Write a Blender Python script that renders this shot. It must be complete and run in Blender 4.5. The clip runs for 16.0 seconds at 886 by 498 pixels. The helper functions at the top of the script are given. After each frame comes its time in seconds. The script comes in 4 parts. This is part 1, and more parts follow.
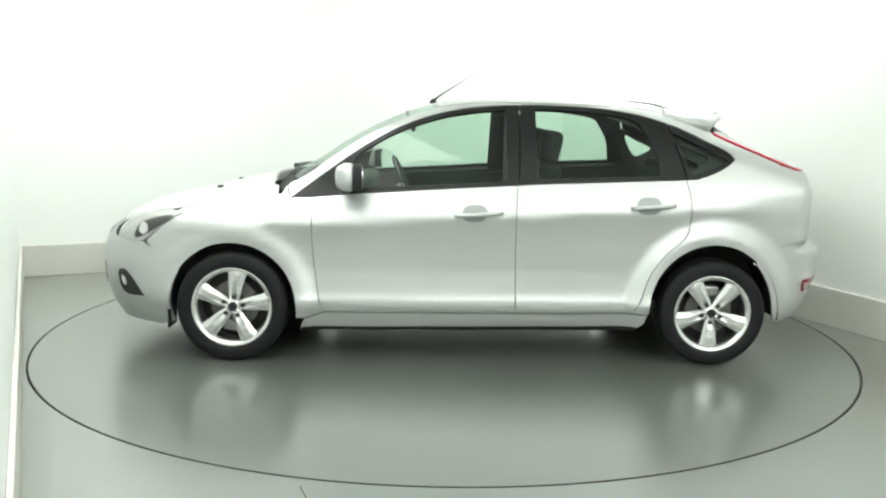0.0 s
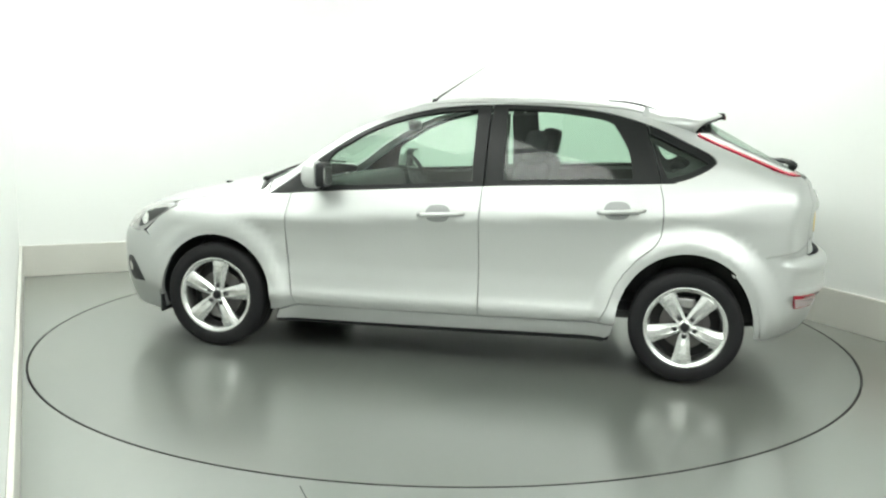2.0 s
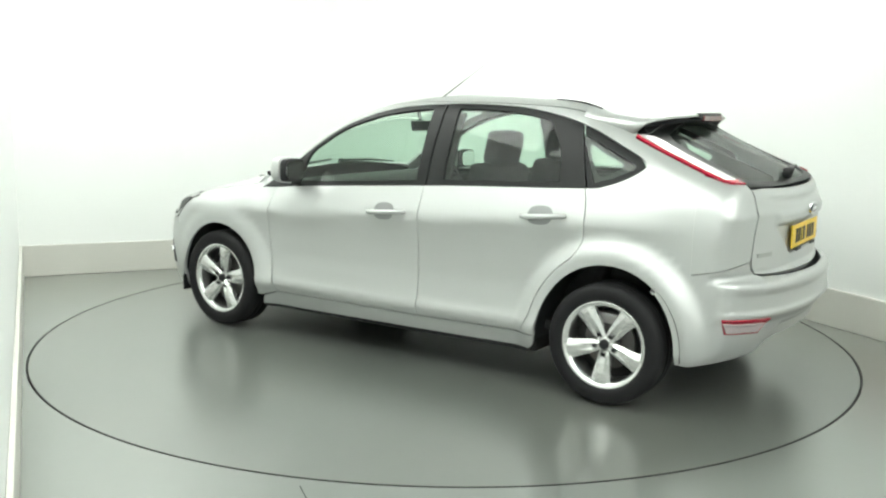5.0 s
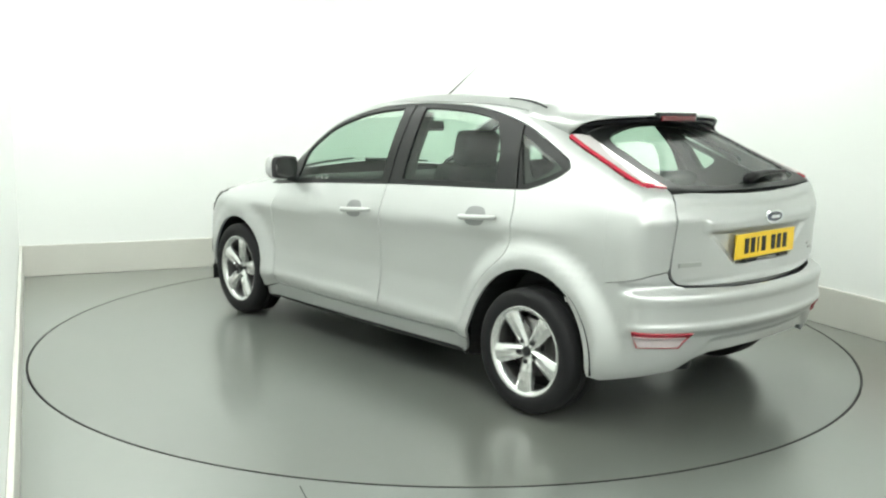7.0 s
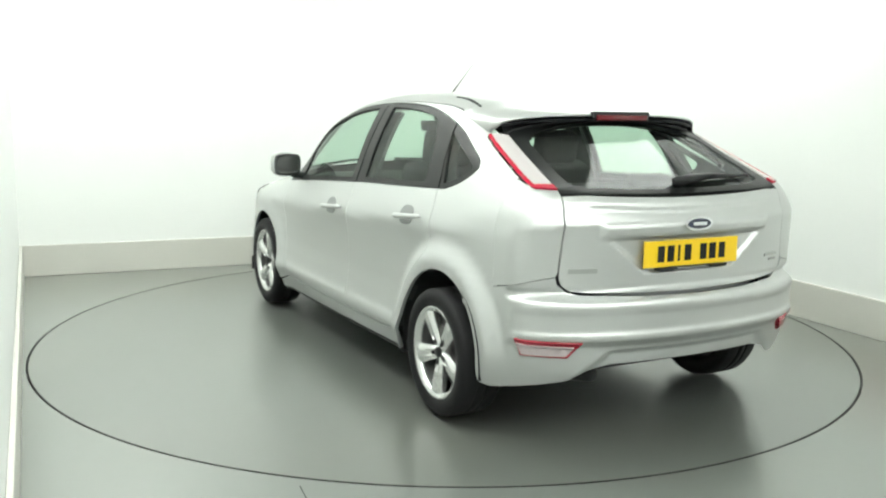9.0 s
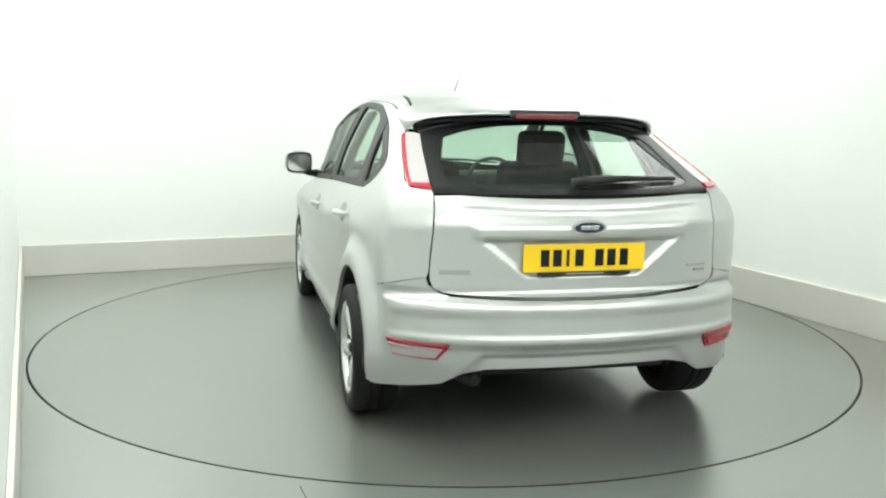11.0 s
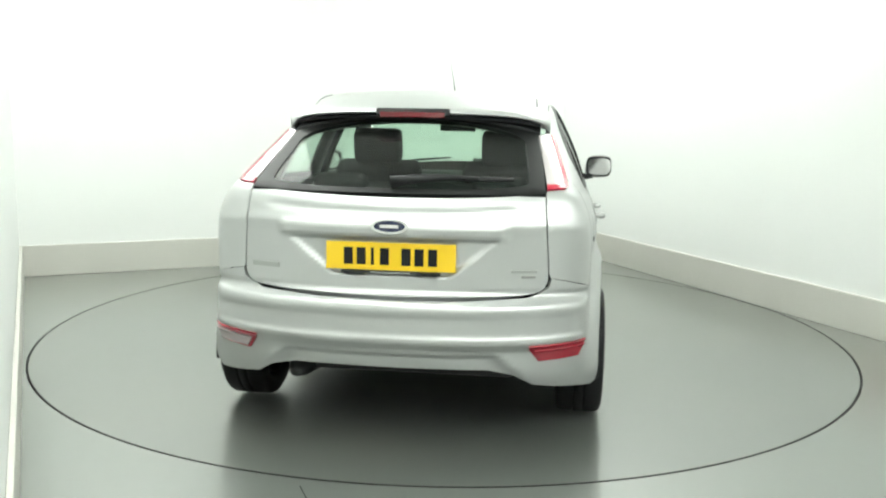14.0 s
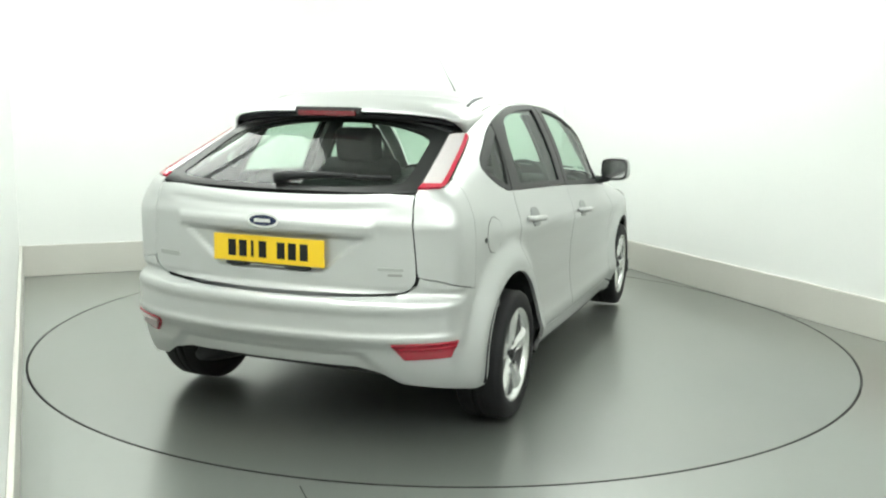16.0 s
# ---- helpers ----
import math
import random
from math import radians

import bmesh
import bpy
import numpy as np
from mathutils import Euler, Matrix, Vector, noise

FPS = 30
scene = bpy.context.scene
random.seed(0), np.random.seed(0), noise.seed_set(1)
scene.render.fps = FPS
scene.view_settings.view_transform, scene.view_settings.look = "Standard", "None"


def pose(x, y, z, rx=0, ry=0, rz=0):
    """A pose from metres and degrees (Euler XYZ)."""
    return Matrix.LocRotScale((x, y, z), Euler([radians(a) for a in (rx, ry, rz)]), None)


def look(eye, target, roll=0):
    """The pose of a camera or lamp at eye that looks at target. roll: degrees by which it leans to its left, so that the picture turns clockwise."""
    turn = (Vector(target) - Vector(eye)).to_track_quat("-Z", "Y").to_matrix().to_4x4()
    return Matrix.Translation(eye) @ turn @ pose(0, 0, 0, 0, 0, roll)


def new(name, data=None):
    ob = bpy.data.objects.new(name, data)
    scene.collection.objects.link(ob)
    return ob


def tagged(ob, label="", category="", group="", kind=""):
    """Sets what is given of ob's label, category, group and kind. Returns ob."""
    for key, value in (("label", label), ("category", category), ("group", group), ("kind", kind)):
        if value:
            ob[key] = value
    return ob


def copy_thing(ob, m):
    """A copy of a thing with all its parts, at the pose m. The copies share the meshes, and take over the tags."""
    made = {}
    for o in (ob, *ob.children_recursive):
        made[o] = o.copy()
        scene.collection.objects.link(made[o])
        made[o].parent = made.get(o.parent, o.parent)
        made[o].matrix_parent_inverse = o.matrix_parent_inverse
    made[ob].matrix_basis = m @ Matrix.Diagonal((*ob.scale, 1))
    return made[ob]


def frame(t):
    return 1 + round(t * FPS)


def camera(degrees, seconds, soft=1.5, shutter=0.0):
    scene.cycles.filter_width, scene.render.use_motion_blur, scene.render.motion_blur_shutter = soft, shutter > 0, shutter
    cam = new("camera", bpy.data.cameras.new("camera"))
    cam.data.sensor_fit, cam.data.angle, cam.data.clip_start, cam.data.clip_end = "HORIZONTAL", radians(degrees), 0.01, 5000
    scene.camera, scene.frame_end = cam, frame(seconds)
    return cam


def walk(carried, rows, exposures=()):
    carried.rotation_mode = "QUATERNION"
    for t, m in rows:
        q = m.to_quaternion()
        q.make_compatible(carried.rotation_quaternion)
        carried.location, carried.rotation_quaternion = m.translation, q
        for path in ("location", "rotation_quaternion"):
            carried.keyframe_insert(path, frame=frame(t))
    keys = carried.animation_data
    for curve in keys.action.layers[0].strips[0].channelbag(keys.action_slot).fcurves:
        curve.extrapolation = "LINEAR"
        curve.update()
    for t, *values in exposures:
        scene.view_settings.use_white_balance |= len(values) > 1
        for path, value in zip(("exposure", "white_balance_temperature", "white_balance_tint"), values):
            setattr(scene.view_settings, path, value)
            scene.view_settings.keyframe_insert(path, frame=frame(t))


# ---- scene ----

# ---- camera: fixed on a stand, looking slightly down at the turntable ----
cam = camera(52.95, 16.0, soft=2.2)
VIEW = look((0, -5.594, 1.405), (-0.0153, -0.6561, 0.6169), 0.98)
walk(cam, [(0, VIEW), (16, VIEW)])
scene.view_settings.exposure = 0.0

# ---- plan (metres) ----
TABLE_R = 2.447            # turntable radius, centre at the origin
ROOM = radians(24.12)      # the booth is turned against the camera
HALF_W, BACK, MOUTH, HIGH = 2.463, 2.683, -4.3, 3.3   # white booth, open to a grey hall at its mouth
HALL_W, HALL_END = 5.5, -9.5
SKIRT = 0.25
WEST_END = -6.4            # the west wall runs on past the camera
LEAN = 0.072               # the west wall runs a degree out of square
CAR_X, CAR_Y = -0.142, -0.040   # the car stands a little off the table's centre
START, RATE = 180.90, -6.985     # heading in degrees and degrees per second


def booth(n, m, z=0.0):
    """A point of the booth (across, deep, up) in the world."""
    c, s = math.cos(ROOM), math.sin(ROOM)
    return Vector((n * c - m * s, n * s + m * c, z))


# ---- world: the booth is closed, so the sky gives next to nothing ----
world = bpy.data.worlds.new("world")
scene.world = world
world.use_nodes = True
world.node_tree.nodes["Background"].inputs[0].default_value = (0.8, 0.85, 0.82, 1)
world.node_tree.nodes["Background"].inputs[1].default_value = 0.3

# ---- materials ----


def material(name, base, rough=0.5, metal=0.0, coat=0.0, grain=0.0, scale=20.0, spots=0.0, bump=0.0, rough_var=0.0, spec=0.5, stretch=(1, 1, 1), stain=None, coat_rough=0.12, patch=None):
    m = bpy.data.materials.new(name)
    m.use_nodes = True
    nt = m.node_tree
    b = nt.nodes["Principled BSDF"]
    b.inputs["Base Color"].default_value = (*base, 1)
    b.inputs["Roughness"].default_value = rough
    b.inputs["Metallic"].default_value = metal
    b.inputs["Coat Weight"].default_value = coat
    b.inputs["Coat Roughness"].default_value = coat_rough
    b.inputs["Specular IOR Level"].default_value = spec
    if not (grain or spots or bump or rough_var):
        return m
    tc = nt.nodes.new("ShaderNodeTexCoord")
    mp = nt.nodes.new("ShaderNodeMapping")
    mp.inputs["Scale"].default_value = stretch
    nt.links.new(tc.outputs["Object"], mp.inputs[0])
    fine = nt.nodes.new("ShaderNodeTexNoise")
    fine.inputs["Scale"].default_value = scale
    fine.inputs["Detail"].default_value = 6
    wide = nt.nodes.new("ShaderNodeTexNoise")
    wide.inputs["Scale"].default_value = scale * 0.06
    wide.inputs["Detail"].default_value = 3
    nt.links.new(mp.outputs[0], fine.inputs[0])
    nt.links.new(mp.outputs[0], wide.inputs[0])
    add = nt.nodes.new("ShaderNodeMath")
    add.operation = "MULTIPLY_ADD"
    nt.links.new(fine.outputs[0], add.inputs[0])
    add.inputs[1].default_value = grain
    tot = nt.nodes.new("ShaderNodeMath")
    tot.operation = "MULTIPLY_ADD"
    nt.links.new(wide.outputs[0], tot.inputs[0])
    tot.inputs[1].default_value = spots
    nt.links.new(add.outputs[0], tot.inputs[2])
    add.inputs[2].default_value = 1.0 - 0.5 * (grain + spots)
    mul = nt.nodes.new("ShaderNodeVectorMath")
    mul.operation = "SCALE"
    mul.inputs[0].default_value = base
    nt.links.new(tot.outputs[0], mul.inputs["Scale"])
    nt.links.new(mul.outputs[0], b.inputs["Base Color"])
    if stain:
        blot = nt.nodes.new("ShaderNodeTexNoise")
        blot.inputs["Scale"].default_value = 0.55
        blot.inputs["Detail"].default_value = 5
        blot.inputs["Distortion"].default_value = 0.2
        nt.links.new(mp.outputs[0], blot.inputs[0])
        ramp = nt.nodes.new("ShaderNodeMapRange")
        ramp.inputs[1].default_value, ramp.inputs[2].default_value = 0.45, 0.80
        ramp.inputs[3].default_value, ramp.inputs[4].default_value = 0.0, 0.45
        nt.links.new(blot.outputs[0], ramp.inputs[0])
        mx = nt.nodes.new("ShaderNodeMix")
        mx.data_type = "RGBA"
        nt.links.new(ramp.outputs[0], mx.inputs[0])
        nt.links.new(mul.outputs[0], mx.inputs[6])
        mx.inputs[7].default_value = (*stain, 1)
        nt.links.new(mx.outputs[2], b.inputs["Base Color"])
    if patch:
        far = nt.nodes.new("ShaderNodeVectorMath")
        far.operation = "DISTANCE"
        nt.links.new(tc.outputs["Object"], far.inputs[0])
        far.inputs[1].default_value = (patch[0], patch[1], 0)
        fade = nt.nodes.new("ShaderNodeMapRange")
        fade.inputs[1].default_value, fade.inputs[2].default_value = 0.1, patch[2]
        fade.inputs[3].default_value, fade.inputs[4].default_value = 1.5, 0.0
        nt.links.new(far.outputs["Value"], fade.inputs[0])
        mud = nt.nodes.new("ShaderNodeMath")
        mud.operation = "MULTIPLY"
        mud.use_clamp = True
        nt.links.new(fade.outputs[0], mud.inputs[0])
        nt.links.new(blot.outputs[0], mud.inputs[1])
        soil = nt.nodes.new("ShaderNodeMix")
        soil.data_type = "RGBA"
        nt.links.new(mud.outputs[0], soil.inputs[0])
        nt.links.new(mx.outputs[2], soil.inputs[6])
        soil.inputs[7].default_value = (0.105, 0.088, 0.066, 1)
        nt.links.new(soil.outputs[2], b.inputs["Base Color"])
    if rough_var:
        rv = nt.nodes.new("ShaderNodeMath")
        rv.operation = "MULTIPLY_ADD"
        nt.links.new(wide.outputs[0], rv.inputs[0])
        rv.inputs[1].default_value = rough_var
        rv.inputs[2].default_value = rough - 0.5 * rough_var
        nt.links.new(rv.outputs[0], b.inputs["Roughness"])
    if bump:
        bp = nt.nodes.new("ShaderNodeBump")
        bp.inputs["Strength"].default_value = bump
        bp.inputs["Distance"].default_value = 0.002
        nt.links.new(fine.outputs[0], bp.inputs["Height"])
        nt.links.new(bp.outputs[0], b.inputs["Normal"])
    return m


def glass_material(name, tint, gloss=0.04):
    m = bpy.data.materials.new(name)
    m.use_nodes = True
    nt = m.node_tree
    nt.nodes.remove(nt.nodes["Principled BSDF"])
    out = nt.nodes["Material Output"]
    tr = nt.nodes.new("ShaderNodeBsdfTransparent")
    tr.inputs[0].default_value = (*tint, 1)
    gl = nt.nodes.new("ShaderNodeBsdfGlossy")
    gl.inputs["Roughness"].default_value = 0.03
    lw = nt.nodes.new("ShaderNodeLayerWeight")
    pw = nt.nodes.new("ShaderNodeMath")
    pw.operation = "POWER"
    pw.inputs[1].default_value = 5.0
    nt.links.new(lw.outputs["Facing"], pw.inputs[0])
    fr = nt.nodes.new("ShaderNodeMath")
    fr.operation = "MULTIPLY_ADD"
    fr.inputs[1].default_value = 0.6 - gloss
    fr.inputs[2].default_value = gloss
    nt.links.new(pw.outputs[0], fr.inputs[0])
    mix = nt.nodes.new("ShaderNodeMixShader")
    nt.links.new(fr.outputs[0], mix.inputs[0])
    nt.links.new(tr.outputs[0], mix.inputs[1])
    nt.links.new(gl.outputs[0], mix.inputs[2])
    # pale veil painted into the pane for the haze of its white surroundings
    haze = nt.nodes.new("ShaderNodeBsdfDiffuse")
    haze.inputs[0].default_value = (0.7, 0.72, 0.7, 1)
    film = nt.nodes.new("ShaderNodeMixShader")
    film.inputs[0].default_value = 0.008
    nt.links.new(mix.outputs[0], film.inputs[1])
    nt.links.new(haze.outputs[0], film.inputs[2])
    nt.links.new(film.outputs[0], out.inputs[0])
    return m


def glow_material(name, colour, strength):
    m = bpy.data.materials.new(name)
    m.use_nodes = True
    b = m.node_tree.nodes["Principled BSDF"]
    b.inputs["Base Color"].default_value = (0.8, 0.8, 0.8, 1)
    b.inputs["Emission Color"].default_value = (*colour, 1)
    b.inputs["Emission Strength"].default_value = strength
    return m


WALL = material("white wall paint", (0.85, 0.87, 0.85), 0.7, grain=0.02, scale=60, spots=0.02, bump=0.05)
FLOOR = material("grey floor paint", (0.145, 0.158, 0.146), 0.32, grain=0.05, scale=14, coat=1.0, coat_rough=0.23, spots=0.18, rough_var=0.06, spec=0.6, stain=(0.155, 0.150, 0.125), patch=(2.45, -1.25, 1.0))
DISC = material("grey turntable paint", (0.118, 0.129, 0.118), 0.32, grain=0.05, scale=12, coat=1.0, coat_rough=0.23, spots=0.26, rough_var=0.10, spec=0.6, stain=(0.15, 0.148, 0.125))
HALL = material("grey hall paint", (0.66, 0.68, 0.66), 0.8, grain=0.05, scale=20, spots=0.1)
SKIRTING = material("pale skirting paint", (0.60, 0.595, 0.55), 0.5, grain=0.03, scale=30, spots=0.08)
PIT = material("black joint", (0.015, 0.016, 0.015), 0.8)
PAINT = material("silver metallic paint", (0.55, 0.563, 0.557), 0.42, metal=0.68, coat=0.25, coat_rough=0.2, grain=0.06, scale=900, spots=0.02)
INNER = material("black seam sealer", (0.02, 0.02, 0.02), 0.8)
TRIM = material("black plastic trim", (0.016, 0.017, 0.018), 0.45, spec=0.3, grain=0.1, scale=300)
FRAME_BLACK = material("satin black frame", (0.009, 0.010, 0.010), 0.38, spec=0.25, grain=0.1, scale=250)
RUBBER = material("tyre rubber", (0.011, 0.011, 0.012), 0.65, spec=0.25, grain=0.2, scale=120, spots=0.2, bump=0.1)
ALLOY = material("silver alloy", (0.76, 0.77, 0.76), 0.25, metal=0.85, coat=0.4, grain=0.03, scale=400)
STEEL = material("worn steel", (0.35, 0.35, 0.34), 0.4, metal=0.8, grain=0.15, scale=80)
DISC_IRON = material("dull brake iron", (0.16, 0.155, 0.15), 0.5, metal=0.7, grain=0.2, scale=60)
CHROME = material("chrome", (0.8, 0.8, 0.8), 0.08, metal=1.0)
GLASS = glass_material("green tinted glass", (0.69, 0.82, 0.735))
RED = material("red lamp lens", (0.42, 0.010, 0.035), 0.12, coat=0.5)
REVERSE = material("milky reversing lens", (0.50, 0.42, 0.43), 0.2, metal=0.3, coat=0.5, grain=0.3, scale=90)
FOG_RED = material("red fog lens", (0.30, 0.010, 0.025), 0.2, coat=0.4)
BARREL = material("alloy darkened for shade", (0.06, 0.06, 0.06), 0.5, metal=0.5)
DARK_RED = material("dark red lens", (0.14, 0.006, 0.012), 0.15, coat=0.5)
HEADLENS = material("clear headlamp lens", (0.40, 0.40, 0.39), 0.12, metal=0.4, coat=0.6, grain=0.25, scale=60)
CLEAR = material("ribbed clear lens", (0.60, 0.55, 0.56), 0.18, metal=0.3, coat=0.6, grain=0.2, scale=120, stretch=(1, 1, 3))
YELLOW = material("yellow plate", (0.83, 0.55, 0.015), 0.35, grain=0.03, scale=200)
BLUE = material("blue enamel", (0.010, 0.017, 0.055), 0.15, coat=0.6)
CLOTH = material("charcoal seat cloth", (0.020, 0.021, 0.023), 0.9, grain=0.3, scale=200, bump=0.2)
DASH = material("dark grey soft plastic", (0.033, 0.035, 0.035), 0.6, grain=0.1, scale=150)
HEADLINING = material("pale headlining", (0.45, 0.45, 0.42), 0.9, grain=0.08, scale=150)
# glow of the added ceiling panels, strength set by the brightness wanted
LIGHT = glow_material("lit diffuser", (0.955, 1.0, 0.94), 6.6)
GREY_BAR = material("grey badge", (0.4, 0.41, 0.4), 0.3, metal=0.5)

# ---- mesh helpers ----


def part(name, bm, mat, parent=None, label="", smooth=False):
    me = bpy.data.meshes.new(name)
    bm.normal_update()
    bm.to_mesh(me)
    bm.free()
    me.materials.append(mat)
    if smooth:
        for p in me.polygons:
            p.use_smooth = True
    ob = new(name, me)
    ob.parent = parent
    if label:
        ob["label"] = label
    return ob


def box(bm, size, m=Matrix(), bevel=0.0, seg=2):
    r = bmesh.ops.create_cube(bm, size=1.0, matrix=m @ Matrix.Diagonal((*size, 1)))
    if bevel:
        es = list({e for v in r["verts"] for e in v.link_edges})
        bmesh.ops.bevel(bm, geom=es, offset=bevel, segments=seg, profile=0.6, affect="EDGES")
    return bm


def boxed(size, m=Matrix(), bevel=0.0, seg=2):
    return box(bmesh.new(), size, m, bevel, seg)


def lathe(profile, steps=48, axis="Y"):
    """Turn a profile of (radius, along) about an axis."""
    bm = bmesh.new()
    rings = []
    for k in range(steps):
        a = 2 * math.pi * k / steps
        rings.append([bm.verts.new((r * math.cos(a), y, r * math.sin(a)) if axis == "Y" else (r * math.cos(a), r * math.sin(a), y)) for r, y in profile])
    for k in range(steps):
        a, b = rings[k], rings[(k + 1) % steps]
        for i in range(len(profile) - 1):
            bm.faces.new((a[i], a[i + 1], b[i + 1], b[i]))
    bmesh.ops.remove_doubles(bm, verts=bm.verts, dist=1e-5)
    bmesh.ops.recalc_face_normals(bm, faces=bm.faces)
    return bm


def tube(points, radius, steps=8):
    bm = bmesh.new()
    rings = []
    n = len(points)
    for i, p in enumerate(points):
        d = (Vector(points[min(i + 1, n - 1)]) - Vector(points[max(i - 1, 0)])).normalized()
        u = d.orthogonal().normalized()
        w = d.cross(u)
        r = radius[i] if isinstance(radius, (list, tuple)) else radius
        rings.append([bm.verts.new(Vector(p) + r * (math.cos(2 * math.pi * k / steps) * u + math.sin(2 * math.pi * k / steps) * w)) for k in range(steps)])
    for i in range(n - 1):
        a = rings[i]
        k0 = min(range(steps), key=lambda k: (rings[i + 1][k].co - a[0].co).length)
        b = rings[i + 1][k0:] + rings[i + 1][:k0]
        rings[i + 1] = b
        for k in range(steps):
            bm.faces.new((a[k], a[(k + 1) % steps], b[(k + 1) % steps], b[k]))
    bm.faces.new(rings[0][::-1])
    bm.faces.new(rings[-1])
    bmesh.ops.recalc_face_normals(bm, faces=bm.faces)
    return bm


def prism(outline, depth, m=Matrix(), bevel=0.0):
    """A flat outline (x, y) made thick along z."""
    bm = bmesh.new()
    f = bm.faces.new([bm.verts.new((x, y, 0)) for x, y in outline])
    r = bmesh.ops.extrude_face_region(bm, geom=[f])
    bmesh.ops.translate(bm, verts=[v for v in r["geom"] if isinstance(v, bmesh.types.BMVert)], vec=(0, 0, depth))
    bmesh.ops.recalc_face_normals(bm, faces=bm.faces)
    if bevel:
        bmesh.ops.bevel(bm, geom=list(bm.edges), offset=bevel, segments=2, profile=0.6, affect="EDGES")
    bmesh.ops.transform(bm, matrix=m, verts=bm.verts)
    return bm


# ---- the booth ----


def wall(name, a, b, label, paint=None, thick=0.12):
    """A wall from a to b in booth coordinates, with its inner face on that line."""
    pa, pb = booth(*a), booth(*b)
    d = pb - pa
    ob = part(name, boxed((d.length, thick, HIGH)), paint or WALL)
    ang = math.atan2(d.y, d.x)
    nrm = Vector((-math.sin(ang), math.cos(ang), 0))
    ob.matrix_basis = Matrix.Translation((pa + pb) / 2 + nrm * thick / 2 + Vector((0, 0, HIGH / 2))) @ pose(0, 0, 0, 0, 0, math.degrees(ang))
    tagged(ob, label, "wall", kind="structure")
    sk = part("baseboard", boxed((d.length - 0.05, 0.022, SKIRT), bevel=0.004), SKIRTING)
    sk.matrix_basis = Matrix.Translation((pa + pb) / 2 - nrm * 0.0125 + Vector((0, 0, SKIRT / 2 + 0.001))) @ pose(0, 0, 0, 0, 0, math.degrees(ang))
    tagged(sk, "pale grey painted board along the foot of the wall", "baseboard", kind="structure")
    return ob


wall("wall_north", (-HALF_W - LEAN, BACK), (HALF_W, BACK), "plain white painted booth wall behind the turntable")
wall("wall_east", (HALF_W, BACK + 0.12), (HALF_W, MOUTH), "plain white painted booth side wall")
wall("wall_west", (-HALF_W + 0.078, WEST_END), (-HALF_W - LEAN - 0.002, BACK + 0.12), "plain white painted booth side wall")
wall("wall_mouth_east", (HALF_W + 0.12, MOUTH + 0.12), (HALL_W, MOUTH + 0.12), "grey wall beside the booth's mouth", HALL)
wall("wall_mouth_west", (-HALL_W, WEST_END + 0.12), (-HALF_W - 0.045, WEST_END + 0.12), "grey wall beside the booth's mouth", HALL)
wall("wall_hall_east", (HALL_W, MOUTH), (HALL_W, HALL_END), "plain grey wall of the hall", HALL)
wall("wall_hall_west", (-HALL_W, HALL_END), (-HALL_W, WEST_END), "plain grey wall of the hall", HALL)
wall("wall_south", (HALL_W, HALL_END), (-HALL_W, HALL_END), "plain grey end wall of the hall", HALL)


def floor_sheet():
    bm = bmesh.new()
    n = 192
    inner, rim, outer = [], [], []
    far = 14.0
    for k in range(n):
        a = 2 * math.pi * k / n
        c, s = math.cos(a), math.sin(a)
        r = TABLE_R + 0.006
        inner.append(bm.verts.new((r * c, r * s, 0)))
        rim.append(bm.verts.new((r * c, r * s, -0.06)))
        q = far / max(abs(c), abs(s))
        outer.append(bm.verts.new((q * c, q * s, 0)))
    for k in range(n):
        j = (k + 1) % n
        bm.faces.new((inner[k], outer[k], outer[j], inner[j]))
        bm.faces.new((rim[k], inner[k], inner[j], rim[j]))
    return tagged(part("floor", bm, FLOOR), "smooth grey-green painted concrete floor, slightly glossy", "floor", kind="structure")


floor_sheet()
def floor_joint():
    """A narrow filled joint that runs from the turntable to the front."""
    a, b = Vector((-0.528, -2.462, 0)), Vector((-0.10, -3.55, 0))
    d = b - a
    ob = part("floor_joint", boxed((d.length, 0.004, 0.002)), PIT)
    ob.matrix_basis = Matrix.Translation((a + b) / 2) @ pose(0, 0, 0, 0, 0, math.degrees(math.atan2(d.y, d.x)))
    return tagged(ob, "thin dark joint in the painted floor", "floor joint", kind="structure")


floor_joint()
pit = part("floor_pit", lathe([(0.0, -0.06), (2.5, -0.06), (2.5, -0.1), (0.0, -0.1)], 64, "Z"), PIT)
tagged(pit, "dark pit under the turntable", "floor", kind="structure")
turn_room = pose(0, 0, 0, 0, 0, math.degrees(ROOM))
ceiling = part("ceiling", boxed((5.2, BACK - MOUTH + 0.24, 0.1), turn_room @ pose(0, (BACK + MOUTH) / 2, HIGH + 0.05)), WALL)
tagged(ceiling, "white painted booth ceiling", "ceiling", kind="structure")
hall_ceiling = part("ceiling_hall", boxed((11.4, MOUTH - HALL_END + 0.24, 0.1), turn_room @ pose(0, (HALL_END + MOUTH) / 2 - 0.12, HIGH + 0.05)), HALL)
tagged(hall_ceiling, "grey hall ceiling before the booth", "ceiling", kind="structure")


